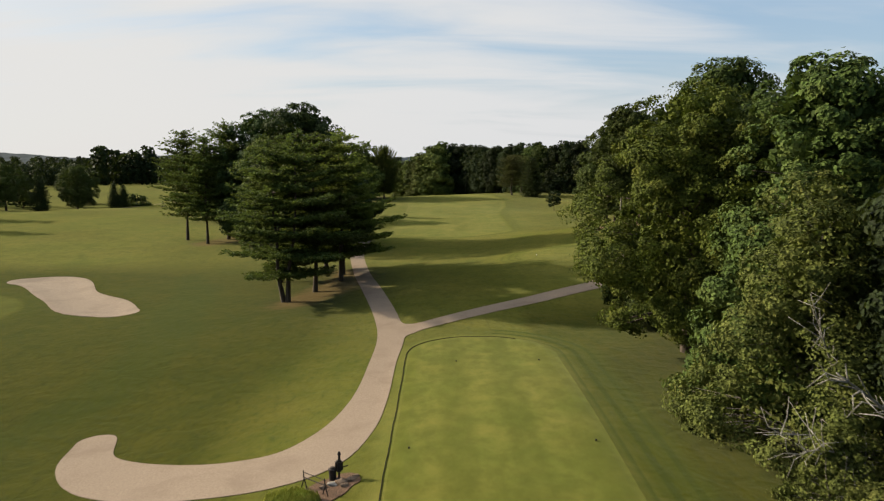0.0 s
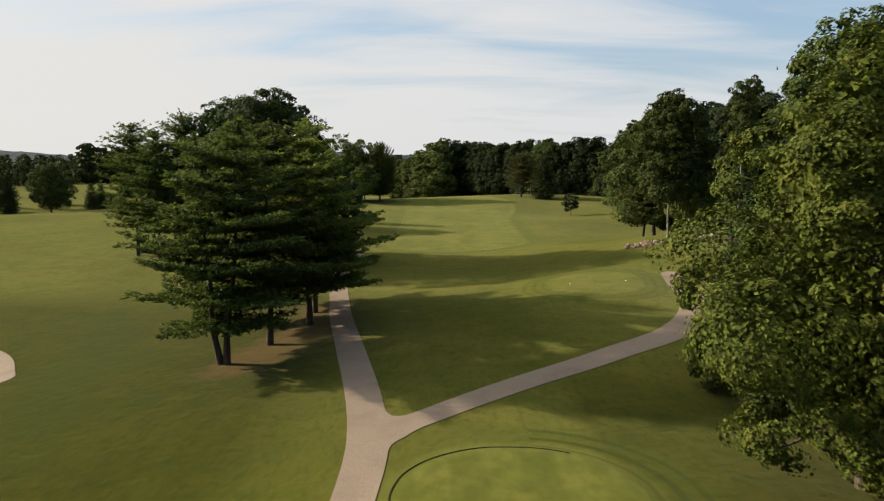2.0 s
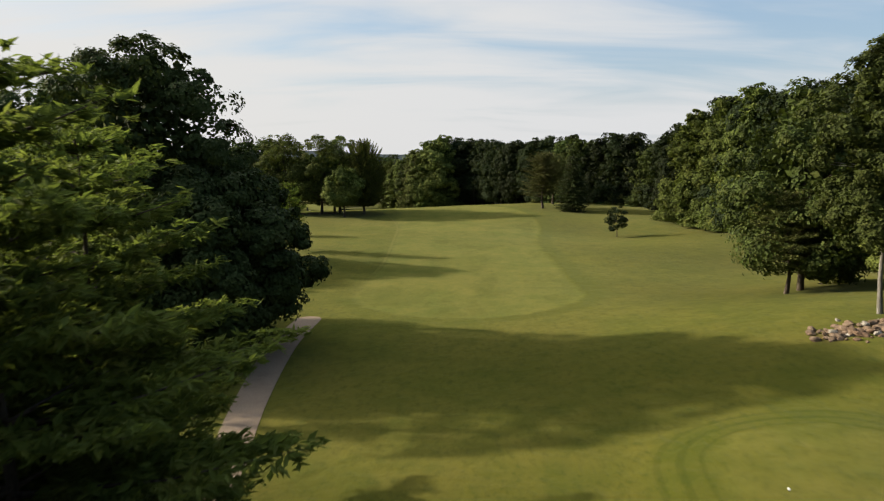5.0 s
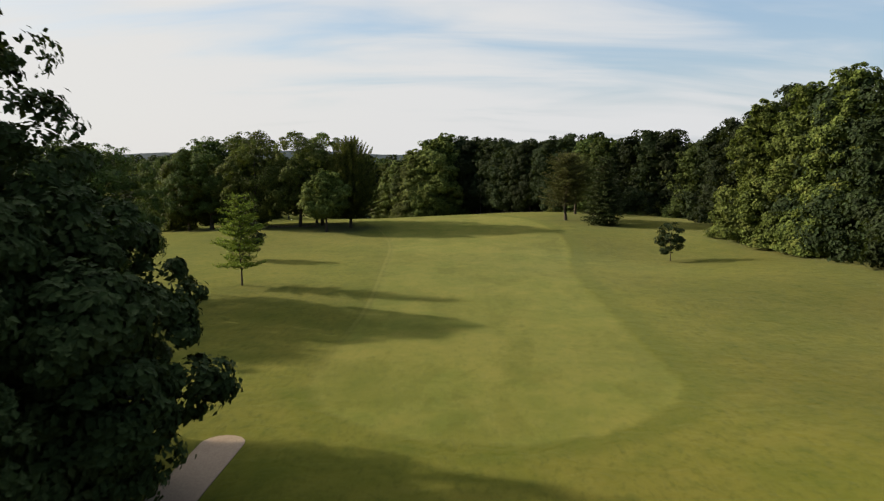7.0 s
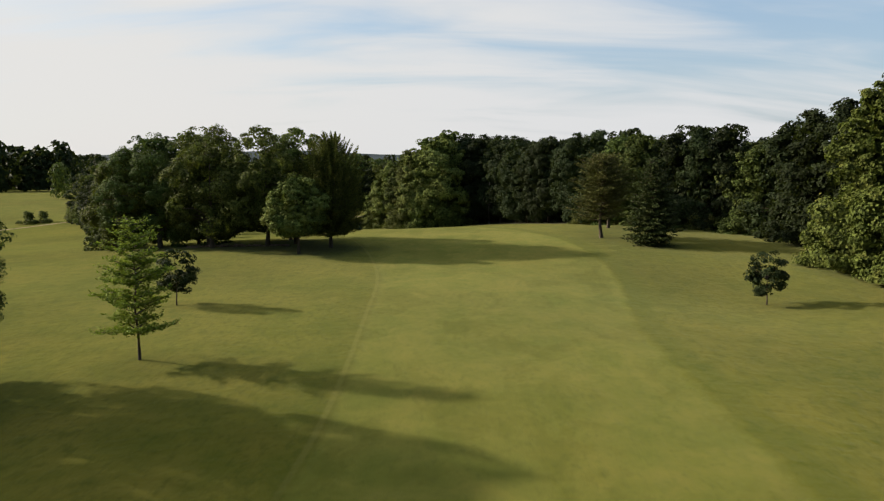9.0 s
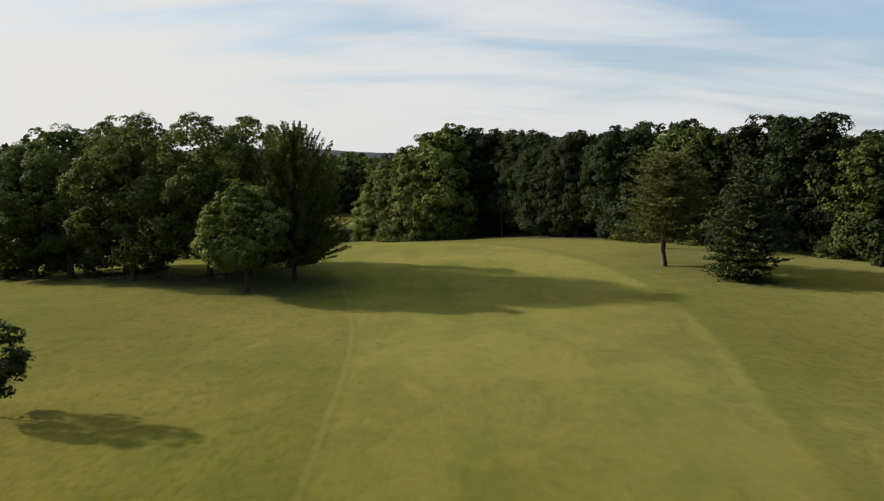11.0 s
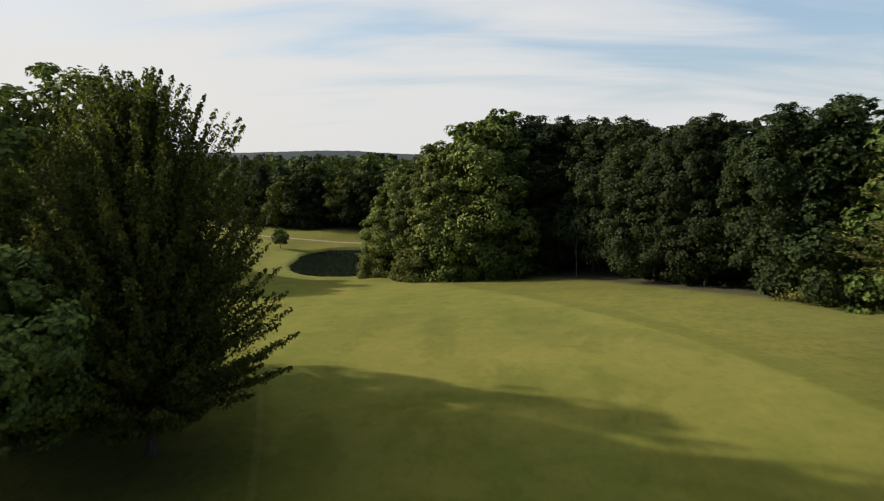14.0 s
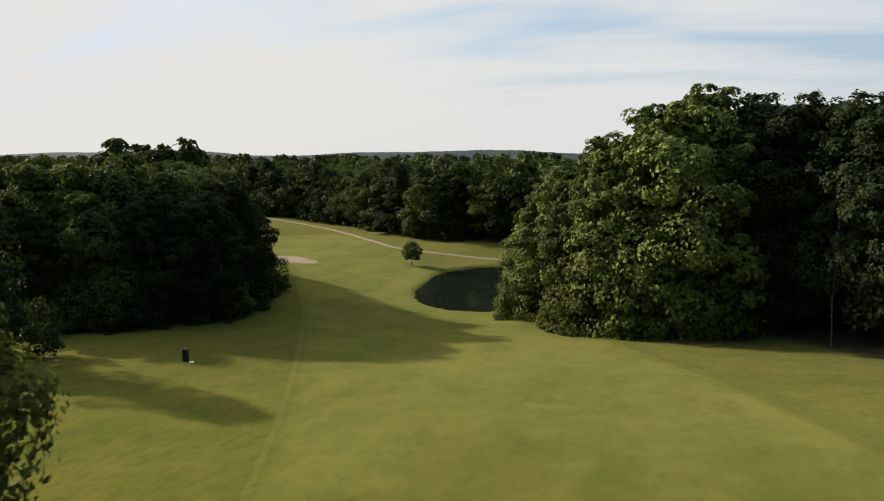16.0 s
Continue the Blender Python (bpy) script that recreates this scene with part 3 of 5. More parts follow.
def crown_boughs(g, seed, H, base, R, shape, clumps):
    """Sprays of leaves set on domed boughs, which stand out from the crown with dark gaps between them: places, sizes and the way each spray faces."""
    nb = max(9, int(round(2.1 * clumps ** 0.5)))
    uu = np.linspace(0.0, 1.0, 60)
    weight = np.cumsum(profile(shape, uu) + 0.12)
    i = np.arange(nb)
    u = np.interp((i + g.random(nb)) / nb, weight / weight[-1], uu)
    ang = i * 2.39996 + seed + g.normal(0, 0.35, nb)
    lobes = 1 + 0.12 * np.sin(3 * ang + seed) + 0.09 * np.sin(2 * ang + 5 * u)
    wide = R * profile(shape, u) * lobes
    area = 2 * math.pi * R * (H - base) * float(profile(shape, uu).mean())
    rb = np.minimum(0.66 * math.sqrt(area / nb), 0.42 * R) * (0.65 + 0.7 * g.random(nb)) * (1.08 - 0.3 * u)
    rad = np.maximum(wide - 0.6 * rb, 0.0) * (0.80 + 0.22 * g.random(nb))
    z = np.minimum(base + u * (H - base), H - 0.55 * rb)
    B = np.column_stack([np.cos(ang) * rad, np.sin(ang) * rad, z])
    axis = unit(np.column_stack([np.cos(ang) * rad / R, np.sin(ang) * rad / R, (u - 0.42) * 1.1 + 0.35]))
    k = g.choice(nb, clumps, p=rb ** 2 / (rb ** 2).sum())
    d = unit(g.normal(0, 1, (clumps, 3)) + 0.9 * axis[k])
    inward = np.minimum((d * axis[k]).sum(1, keepdims=True) + 0.15, 0.0)
    d = unit(d - 2 * inward * axis[k])
    C = B[k] + d * (rb[k] * (0.72 + 0.33 * g.random(clumps)))[:, None] * np.array([1.0, 1.0, 0.62])
    C[:, 2] -= 0.22 * rb[k] * (d[:, 0] ** 2 + d[:, 1] ** 2)
    size = rb[k] * math.sqrt(2 * nb / clumps) * (0.7 + 0.6 * g.random(clumps))
    return C, size, d


def broadleaf(seed, H, base, R, shape, clumps, per, leaf, mats, trunk_r=0.3, stems=1, limbs=24, airy=False):
    """Meshes of a broadleaved tree: trunk with limbs, and a crown of leaf sprays with gaps between them."""
    g = np.random.default_rng(seed)
    C, size, face = crown_boughs(g, seed, H, base, R, shape, clumps)
    clumps = len(C)
    k = np.repeat(np.arange(clumps), per)
    n = len(k)
    d = unit(g.normal(0, 1, (n, 3)) + face[k] + np.array([0, 0, 0.2]))
    shell = 0.55 + 0.48 * g.random(n) ** 0.6
    shell = np.where(g.random(n) < 0.035, shell * 1.35, shell)
    P = C[k] + d * (size[k] * shell)[:, None] * np.array([1.0, 1.0, 0.72])
    normal = unit(d * 0.85 + face[k] * 0.5 + g.normal(0, 0.36, (n, 3)) + np.array([0, 0, 0.25]))
    L = leaf * (0.65 + 0.7 * g.random(n))
    if not airy:              # oversized leaves added deep in the crown, to stop the light
        m = n // 9
        cu, ca = 0.04 + 0.92 * g.random(m), g.random(m) * 6.283
        cr = R * profile(shape, cu) * 0.62 * g.random(m) ** 0.5
        P = np.concatenate([P, np.column_stack([np.cos(ca) * cr, np.sin(ca) * cr, base + cu * (H - base)])])
        normal = np.concatenate([normal, unit(g.normal(0, 1, (m, 3)))])
        d = np.concatenate([d, normal[n:]])
        L = np.concatenate([L, leaf * (1.7 + 0.8 * g.random(m))])
        n += m
    P[:, 2] = np.maximum(P[:, 2], 0.25 + 0.3 * g.random(n))
    along = unit(g.normal(0, 1, (n, 3)) + d * 0.5 + np.array([0, 0, -0.35]))
    crown = quads_mesh("crown", leaf_quads(P, normal, along, L, L * (0.58 + 0.22 * g.random(n))), mats[0])
    t = Tubes()
    for s in range(stems):
        ox, oy = (0.0, 0.0) if stems == 1 else (0.55 * math.cos(s * 2.6 + seed), 0.55 * math.sin(s * 2.6 + seed))
        bend = g.normal(0, 0.011 * H, (7, 2))
        bend[0] = 0
        top = base + (H - base) * 0.82
        hs = np.linspace(-0.3, top, 7)
        line = [(ox * (1 + 1.6 * h / H) + bend[q][0] * 0.6, oy * (1 + 1.6 * h / H) + bend[q][1] * 0.6, h) for q, h in enumerate(hs)]
        t.add(line, [trunk_r * (1.25 if q == 0 else 1.0 - 0.88 * q / 6) for q in range(7)], 9)
        for j in g.choice(clumps, min(clumps, limbs), replace=False):
            zc = C[j][2]
            zs = max(base * 0.75, min(zc - 0.35 * np.hypot(*C[j][:2]), top * 0.95))
            f = np.interp(zs, hs, range(7))
            q = min(int(f), 5)
            a = Vector(line[q]).lerp(Vector(line[q + 1]), f - q)
            e = Vector(C[j])
            m = a.lerp(e, 0.5) + Vector((0, 0, 0.12 * (e - a).length))
            r0 = trunk_r * max(0.12, 0.5 * (1 - zs / H))
            t.add([a, m, e], [r0, r0 * 0.6, r0 * 0.22], 5)
    return t.mesh("trunk", mats[1]), crown


def plumed(seed, H, base, R, mats, trunk_r=0.3, boughs=470, leaf=0.19):
    """Meshes of an upright tree whose many rising boughs end in pointed plumes."""
    g = np.random.default_rng(seed)
    t = Tubes()
    hs = np.linspace(-0.3, H * 0.84, 7)
    bend = np.cumsum(g.normal(0, 0.09, (7, 2)), 0)
    bend[0] = 0
    t.add(np.column_stack([bend, hs]), [trunk_r * (1.3 if q == 0 else 1.0 - 0.14 * q) for q in range(7)], 9)
    P, N, A, L = [], [], [], []
    for q in range(boughs):
        u = ((q + g.random()) / boughs) ** 0.88
        ang = q * 2.39996 + g.normal(0, 0.2)
        deep = 0.62 + 0.38 * g.random() ** 0.5
        wide = R * float(np.interp(u, (0, 0.10, 0.22, 0.5, 0.75, 0.9, 1.0), (0.78, 1.14, 1.22, 1.12, 0.92, 0.66, 0.22)))
        wide *= (1 + 0.10 * math.sin(3 * ang + seed) + 0.06 * math.sin(5 * ang + 7 * u)) * deep
        zt = base + u * (H - base) * (1.0 - 0.08 * g.random())
        lift = 0.08 + 1.5 * u ** 1.4
        z0 = min(max(base * 0.8, zt - (0.15 + lift) * wide - 0.5), H * 0.8)
        axis = np.array([np.interp(z0, hs, bend[:, 0]), np.interp(z0, hs, bend[:, 1]), z0])
        tip = np.array([math.cos(ang) * wide, math.sin(ang) * wide, zt])
        knee = axis * 0.45 + tip * 0.55 - np.array([0, 0, 0.10 * lift * wide])
        if q % 3 == 0:
            t.add([axis, knee, tip], [0.035 + 0.06 * (1 - u), 0.03, 0.008], 4)
        m = int((150 + 130 * (1 - u)) * (0.7 + 0.6 * g.random()))
        f = 0.38 + 0.66 * g.random(m) ** 0.8
        way = (1 - f)[:, None] ** 2 * axis + (2 * f * (1 - f))[:, None] * knee + (f ** 2)[:, None] * tip
        fat = (0.10 + 0.62 * np.clip(1.04 - f, 0, 1) ** 0.7) * (1.15 - 0.45 * u)
        o = g.normal(0, 1, (m, 3)) * np.array([1, 1, 0.55])
        P.append(way + o * (0.55 * fat)[:, None])
        out = unit(tip - knee)
        N.append(unit(o * 0.8 + np.array([0, 0, 0.5]) + 0.5 * np.array([math.cos(ang), math.sin(ang), 0.2]) + g.normal(0, 0.3, (m, 3))))
        A.append(unit(out + 0.5 * o + g.normal(0, 0.35, (m, 3))))
        L.append(leaf * (0.65 + 0.7 * g.random(m)))
    P, N, A, L = np.concatenate(P), np.concatenate(N), np.concatenate(A), np.concatenate(L)
    m = len(P) // 8           # large inner leaves, added only to block light through the crown
    cu, ca = g.random(m), g.random(m) * 6.283
    cr = 0.62 * R * np.interp(cu, (0, 0.2, 0.6, 1.0), (0.6, 1.0, 0.9, 0.2)) * g.random(m) ** 0.5
    P = np.concatenate([P, np.column_stack([np.cos(ca) * cr, np.sin(ca) * cr, base + 0.6 + cu * 0.86 * (H - base)])])
    N, A = np.concatenate([N, unit(g.normal(0, 1, (m, 3)))]), np.concatenate([A, unit(g.normal(0, 1, (m, 3)))])
    L = np.concatenate([L, leaf * (1.8 + 0.8 * g.random(m))])
    crown = quads_mesh("crown", leaf_quads(P, N, A, L, L * 0.62), mats[0])
    return t.mesh("trunk", mats[1]), crown


def conifer(seed, H, base, R, mats, trunk_r=0.25, step=1.1, arms=6, droop=0.0, needle=0.40, spacing=0.40, power=0.7, ragged=0.42, stems=1, needles=5, thin=0.16, plate=0.26, low=0.58):
    """Meshes of a conifer: whorls of flat boughs carrying sprays of needles."""
    g = np.random.default_rng(seed)
    t = Tubes()
    pts, dirs = [], []
    for s in range(stems):
        ox, oy = (0.0, 0.0) if stems == 1 else (0.5 * math.cos(s * math.pi + seed), 0.5 * math.sin(s * math.pi + seed))
        top = H * (1 - 0.06 * s)
        bend = g.normal(0, 0.01 * H, (6, 2))
        bend[0] = 0
        hs = np.linspace(-0.3, top, 6)
        line = np.column_stack([ox * (0.5 + 3.4 * hs / H) + bend[:, 0], oy * (0.5 + 3.4 * hs / H) + bend[:, 1], hs])
        t.add(line, [trunk_r * (1.35 if q == 0 else 1 - 0.19 * q) for q in range(6)], 8)
        z = base
        while z < top - 0.25:
            v = (z - base) / (top - base)
            length0 = R * (1 - v) ** power * (1.0 if v > 0.16 else low + (1 - low) * v / 0.16) + 0.7
            cx, cy = np.interp(z, hs, line[:, 0]), np.interp(z, hs, line[:, 1])
            a0 = g.random() * 6.28
            for arm in range(arms):
                a = a0 + arm * 2 * math.pi / arms + g.normal(0, 0.22)
                length = length0 * (1 - ragged + 2 * ragged * g.random())
                rise = (0.06 - droop + 0.26 * v + g.normal(0, 0.05)) * length
                start = np.array([cx, cy, z + g.normal(0, 0.15)])
                way = np.array([math.cos(a), math.sin(a), 0.0])
                side = np.array([-math.sin(a), math.cos(a), 0.0])

                def at(q):
                    return start + way * (length * q) + np.array([0, 0, rise * q + (0.12 + 0.5 * droop) * length * (q * q - q * 0.7)])

                t.add([at(0.0), at(0.5), at(0.96)], [0.05 + 0.007 * length, 0.03, 0.01], 4)
                m = max(3, int(length * 0.8 / spacing))
                for q in np.linspace(0.22 if v < 0.75 else 0.05, 1.0, m):
                    width = plate * length * math.sin(math.pi * min(1, 0.15 + 0.8 * q)) * (1.2 - 0.45 * q)
                    for w_ in range(max(1, int(2 * width / spacing + g.random()))):
                        o = (g.random() * 2 - 1) * width
                        p = at(q) + side * o - way * abs(o) * 0.3 + np.array([0, 0, g.normal(0, 0.11) - abs(o) * droop * 0.4])
                        pts.append(p)
                        dirs.append(way * 0.75 + side * np.sign(o) * 0.55 * min(1, abs(o) / 0.4) + np.array([0, 0, 0.30 - 0.5 * droop]))
            z += step * (0.85 + 0.3 * g.random()) * (1 - 0.45 * v)
        for q in range(10):
            pts.append(np.array([line[-1][0], line[-1][1], top - 0.12 * q]))
            dirs.append(np.array([0.3 * math.cos(q), 0.3 * math.sin(q), 1.0]))
    pts, dirs = np.repeat(np.array(pts), needles, 0), np.repeat(np.array(dirs), needles, 0)
    n = len(pts)
    way = unit(unit(dirs) + g.normal(0, 0.40, (n, 3)) * np.array([1, 1, 0.55]))
    L = needle * (0.7 + 0.6 * g.random(n))
    normal = unit(np.array([0, 0, 1.0]) + g.normal(0, 0.6, (n, 3)))
    pts = pts + g.normal(0, 0.12, (n, 3)) * np.array([1, 1, 0.5])
    crown = quads_mesh("crown", leaf_quads(pts + way * L[:, None] * 0.4, normal, way, L, L * thin * (0.7 + 0.6 * g.random(n))), mats[0])
    return t.mesh("trunk", mats[1]), crown


KINDS = {}


def kind(key, name, label, category, meshes):
    KINDS[key] = (name, label, category, meshes)


def plant(key, x, y, scale=1.0, turn=None, group="", label="", sink=0.12, stretch=1.0):
    """Stands one tree of a kind on the ground."""
    name, text, category, (trunk, crown) = KINDS[key]
    turn = rng.random() * 360 if turn is None else turn
    ob = new(name)
    ob.empty_display_size = 0.5
    ob.matrix_basis = pose(x, y, height(x, y) - sink, 0, 0, turn) @ Matrix.Diagonal((scale, scale, scale * stretch, 1))
    for part_name, me in (("trunk", trunk), ("crown", crown)):
        piece = new(part_name, me)
        piece.parent = ob
    return tagged(ob, label or text, category, group)


# big trees near the way
kind("hero_a", "maple_tree", "tall leafy maple with bright sunlit outer leaves", "tree", broadleaf(11, 21.6, 3.2, 8.3, "round", 760, 120, 0.23, (LEAF_BRIGHT, BARK), 0.42))
kind("hero_b", "maple_tree", "large green maple leaning over the cart path", "tree", broadleaf(12, 21, 1.0, 8.2, "edge", 600, 90, 0.3, (LEAF, BARK), 0.38))
kind("hero_olive", "willow_tree", "olive-green willow with bare grey twigs showing", "tree", broadleaf(13, 15, 0.3, 6.5, "edge", 560, 80, 0.20, (LEAF_OLIVE, BARK_GREY), 0.13, stems=2, limbs=40))
kind("oak_big", "oak_tree", "huge dark oak with low spreading branches", "tree", broadleaf(21, 25.5, 1.6, 8.9, "dome", 640, 80, 0.38, (LEAF_DEEP, BARK), 0.6))
kind("oak_low", "oak_tree", "broad dark oak with boughs sweeping to the grass", "tree", broadleaf(24, 15.4, 2.6, 9.3, "round", 640, 80, 0.38, (LEAF_DEEP, BARK), 0.5))
kind("oak_b", "oak_tree", "dark spreading oak with a rugged domed crown", "tree", broadleaf(22, 19.5, 3.8, 8.4, "round", 760, 70, 0.26, (LEAF, BARK), 0.42))
kind("oak_c", "oak_tree", "broad green oak with gaps in its crown", "tree", broadleaf(23, 21, 4.2, 7.0, "round", 330, 56, 0.44, (LEAF_OAK, BARK), 0.4, airy=True))
kind("spire", "pear_tree", "tall ovoid dark green tree with several pointed leaders", "tree", plumed(31, 19.4, 2.5, 5.6, (LEAF_SPIRE, BARK)))
kind("maple_round", "maple_tree", "round light green maple with a short trunk", "tree", broadleaf(32, 12.0, 3.9, 4.5, "round", 430, 66, 0.28, (LEAF_PALE, BARK), 0.24))
kind("sapling_a", "sapling", "young slender tree with light tiered boughs", "sapling", conifer(41, 10.9, 2.3, 2.7, (LEAF_YOUNG, BARK), 0.11, 0.95, 5, -0.16, 0.27, 0.25, 0.72, 0.35, needles=5, thin=0.5, plate=0.34, low=0.8))
kind("sapling_b", "sapling", "small dark round-headed sapling on a thin stem", "sapling", broadleaf(42, 6.0, 1.8, 1.9, "round", 76, 62, 0.24, (LEAF_DARK, BARK), 0.09, airy=True))
kind("birch_tall", "poplar_tree", "tall poplar with a bare pale trunk and a small high crown", "tree", broadleaf(51, 27, 13.5, 3.6, "tuft", 170, 105, 0.30, (LEAF, BARK_PALE), 0.20, airy=True))
kind("birch_full", "poplar_tree", "pale-trunked poplar with a full dense crown", "tree", broadleaf(52, 22, 7.4, 5.2, "round", 400, 70, 0.33, (LEAF, BARK_PALE), 0.21))
# woodland
kind("edge_a", "woodland_tree", "tall wood-edge tree leafy down to the grass", "tree", broadleaf(61, 20, 0.6, 6.2, "edge", 240, 38, 0.56, (LEAF, BARK), 0.3, limbs=10))
kind("edge_b", "woodland_tree", "dark wood-edge tree with hanging lower boughs", "tree", broadleaf(62, 22, 1.6, 6.6, "edge", 240, 38, 0.56, (LEAF_DARK, BARK), 0.32, limbs=10))
kind("edge_c", "woodland_tree", "lighter green wood-edge maple with heavy leaf clumps", "tree", broadleaf(63, 18, 1.6, 6.0, "round", 170, 78, 0.5, (LEAF_BRIGHT, BARK), 0.3, limbs=10))
kind("high_a", "woodland_tree", "forest tree with a bare lower trunk and a heavy dark crown", "tree", broadleaf(66, 21, 3.2, 6.4, "round", 300, 60, 0.42, (LEAF, BARK), 0.32, limbs=16))
kind("face_a", "woodland_tree", "mid-green wood-edge tree with fine dense leaves", "tree", broadleaf(161, 20, 0.6, 6.0, "edge", 430, 60, 0.4, (LEAF_OAK, BARK), 0.3, limbs=10))
kind("face_b", "woodland_tree", "wood-edge tree with deep gaps between its boughs, leaf colour lowered for shade", "tree", broadleaf(162, 22, 3.6, 6.6, "round", 430, 60, 0.4, (LEAF_DARK, BARK), 0.32, limbs=12))
kind("face_c", "woodland_tree", "maple at the end of the wood, leaf colour raised for sunlight", "tree", broadleaf(163, 18, 1.0, 5.8, "round", 400, 60, 0.38, (LEAF_PALE, BARK), 0.3, limbs=10))
kind("trunk_maple", "maple_tree", "green maple at the wood's end with a bare pale trunk", "tree", broadleaf(164, 19, 4.6, 4.4, "round", 300, 60, 0.38, (LEAF, BARK_PALE), 0.45, limbs=14))
kind("plain_a", "woodland_tree", "green woodland tree standing far back", "tree", broadleaf(67, 19, 0.6, 7.0, "round", 120, 30, 0.85, (LEAF, BARK), 0.3, limbs=6))
kind("plain_b", "woodland_tree", "dark woodland tree standing far back", "tree", broadleaf(68, 21, 1.6, 6.2, "round", 110, 30, 0.85, (LEAF_DARK, BARK), 0.3, limbs=6))
kind("tall_a", "woodland_tree", "tall forest tree with a high dark crown", "tree", broadleaf(64, 23, 5.0, 6.0, "round", 75, 26, 1.05, (LEAF_DARK, BARK), 0.3, limbs=10))
kind("tall_b", "woodland_tree", "tall forest tree with a mid-green crown", "tree", broadleaf(65, 21, 4.5, 5.6, "round", 75, 26, 1.05, (LEAF, BARK), 0.3, limbs=10))
kind("shrub", "shrub", "dense shrub at the foot of the wood", "shrub", broadleaf(71, 3.4, 0.1, 2.3, "edge", 36, 30, 0.40, (LEAF, BARK), 0.07, stems=3, limbs=5))
kind("shrub_near", "shrub", "thick olive-green bush at the edge of the near wood", "shrub", broadleaf(74, 4.2, 0.1, 2.7, "edge", 170, 60, 0.17, (LEAF_OLIVE, BARK_GREY), 0.07, stems=3, limbs=16))
# Added filler in darkened leaves, for the black shade under the trees.
kind("shrub_shade", "shrub", "leafy undergrowth added in darkened colour to fill the wood's shade", "shrub", broadleaf(73, 3.6, 0.1, 2.4, "edge", 36, 30, 0.36, (LEAF_DARK, BARK), 0.07, stems=3, limbs=5))
kind("shrub_olive", "shrub", "olive-green bush with thin pale twigs", "shrub", broadleaf(72, 4.2, 0.1, 2.6, "edge", 40, 34, 0.36, (LEAF_OLIVE, BARK_GREY), 0.07, stems=3, limbs=5))
# conifers
kind("pine_a", "pine_tree", "tall dark white pine with flat layered boughs", "tree", conifer(81, 19.2, 3.5, 6.4, (NEEDLE, BARK), 0.25, 1.95, 6, 0.02, 0.46, 0.36, 0.64, stems=2, needles=9, thin=0.30, plate=0.30))
kind("pine_b", "pine_tree", "dark white pine with long flat boughs on one trunk", "tree", conifer(82, 18.8, 3.9, 6.6, (NEEDLE, BARK), 0.27, 1.95, 6, 0.02, 0.46, 0.36, 0.62, needles=10, thin=0.30, plate=0.32))
kind("pine_c", "pine_tree", "dark white pine with long low boughs over the path", "tree", conifer(86, 18.8, 3.5, 7.2, (NEEDLE_SOFT, BARK), 0.27, 1.95, 6, 0.03, 0.46, 0.36, 0.66, needles=10, thin=0.30, plate=0.32, low=0.62))
kind("pine_thin", "pine_tree", "slender pine with a bare lower trunk", "tree", conifer(83, 20, 4.6, 5.0, (NEEDLE, BARK), 0.26, 1.0, 6, 0.0, 0.6, 0.46, 0.42, needles=7, thin=0.25))
kind("pine_tan", "pine_tree", "short yellowish pine with a thick bare trunk", "tree", conifer(84, 14, 3.6, 5.0, (NEEDLE_TAN, BARK), 0.30, 0.75, 7, -0.02, 0.50, 0.40, 0.42, needles=6, thin=0.2))
kind("spruce", "spruce_tree", "dense dark spruce with drooping boughs to the ground", "tree", conifer(85, 14, 0.4, 4.4, (NEEDLE_BLUE, BARK), 0.24, 0.7, 9, 0.12, 0.46, 0.38, 0.85, 0.15, needles=5, thin=0.4))

# the pine clump beside the cart path
plant("pine_a", -17.6, 83.6, 1.0, 20, "pines beside the cart path")
plant("pine_b", -15.2, 88.8, 1.0, 100, "pines beside the cart path")
plant("pine_c", -13.0, 96.0, 1.02, 215, "pines beside the cart path")
plant("pine_b", -21.5, 99.0, 1.0, 300, "pines beside the cart path")
plant("pine_c", -13.6, 102.4, 0.94, 40, "pines beside the cart path")
plant("pine_c", -16.8, 108.5, 0.97, 160, "pines beside the cart path")
plant("pine_thin", -44.9, 143.3, 1.0, 10, "pines beside the oaks")
plant("pine_thin", -42.6, 149.4, 1.13, 130, "pines beside the oaks")
plant("pine_thin", -50.5, 148.5, 1.05, 250, "pines beside the oaks")
plant("oak_low", -21.6, 140.2, 1.0, 0, "oaks on the rise")
plant("oak_big", -25.9, 141.0, 1.0, 0, "oaks on the rise")
plant("oak_big", -36.0, 150.0, 0.97, 140, "oaks on the rise")
plant("oak_c", -29.0, 133.5, 0.95, 70, "oaks on the rise")
plant("oak_b", -41.0, 190.5, 0.90, 60, "oaks on the rise")
plant("oak_b", -53.0, 182.5, 0.86, 200, "oaks on the rise")

# saplings on the fairway sides
plant("sapling_a", -26.0, 199.6, 1.0, 30, "saplings along the fairway")
plant("sapling_b", -30.4, 220.7, 1.0, 90, "saplings along the fairway")
plant("sapling_b", 33.3, 223.3, 1.0, 200, "saplings along the fairway")
plant("maple_round", -50.4, 407.0, 0.40, 10, "saplings along the fairway")

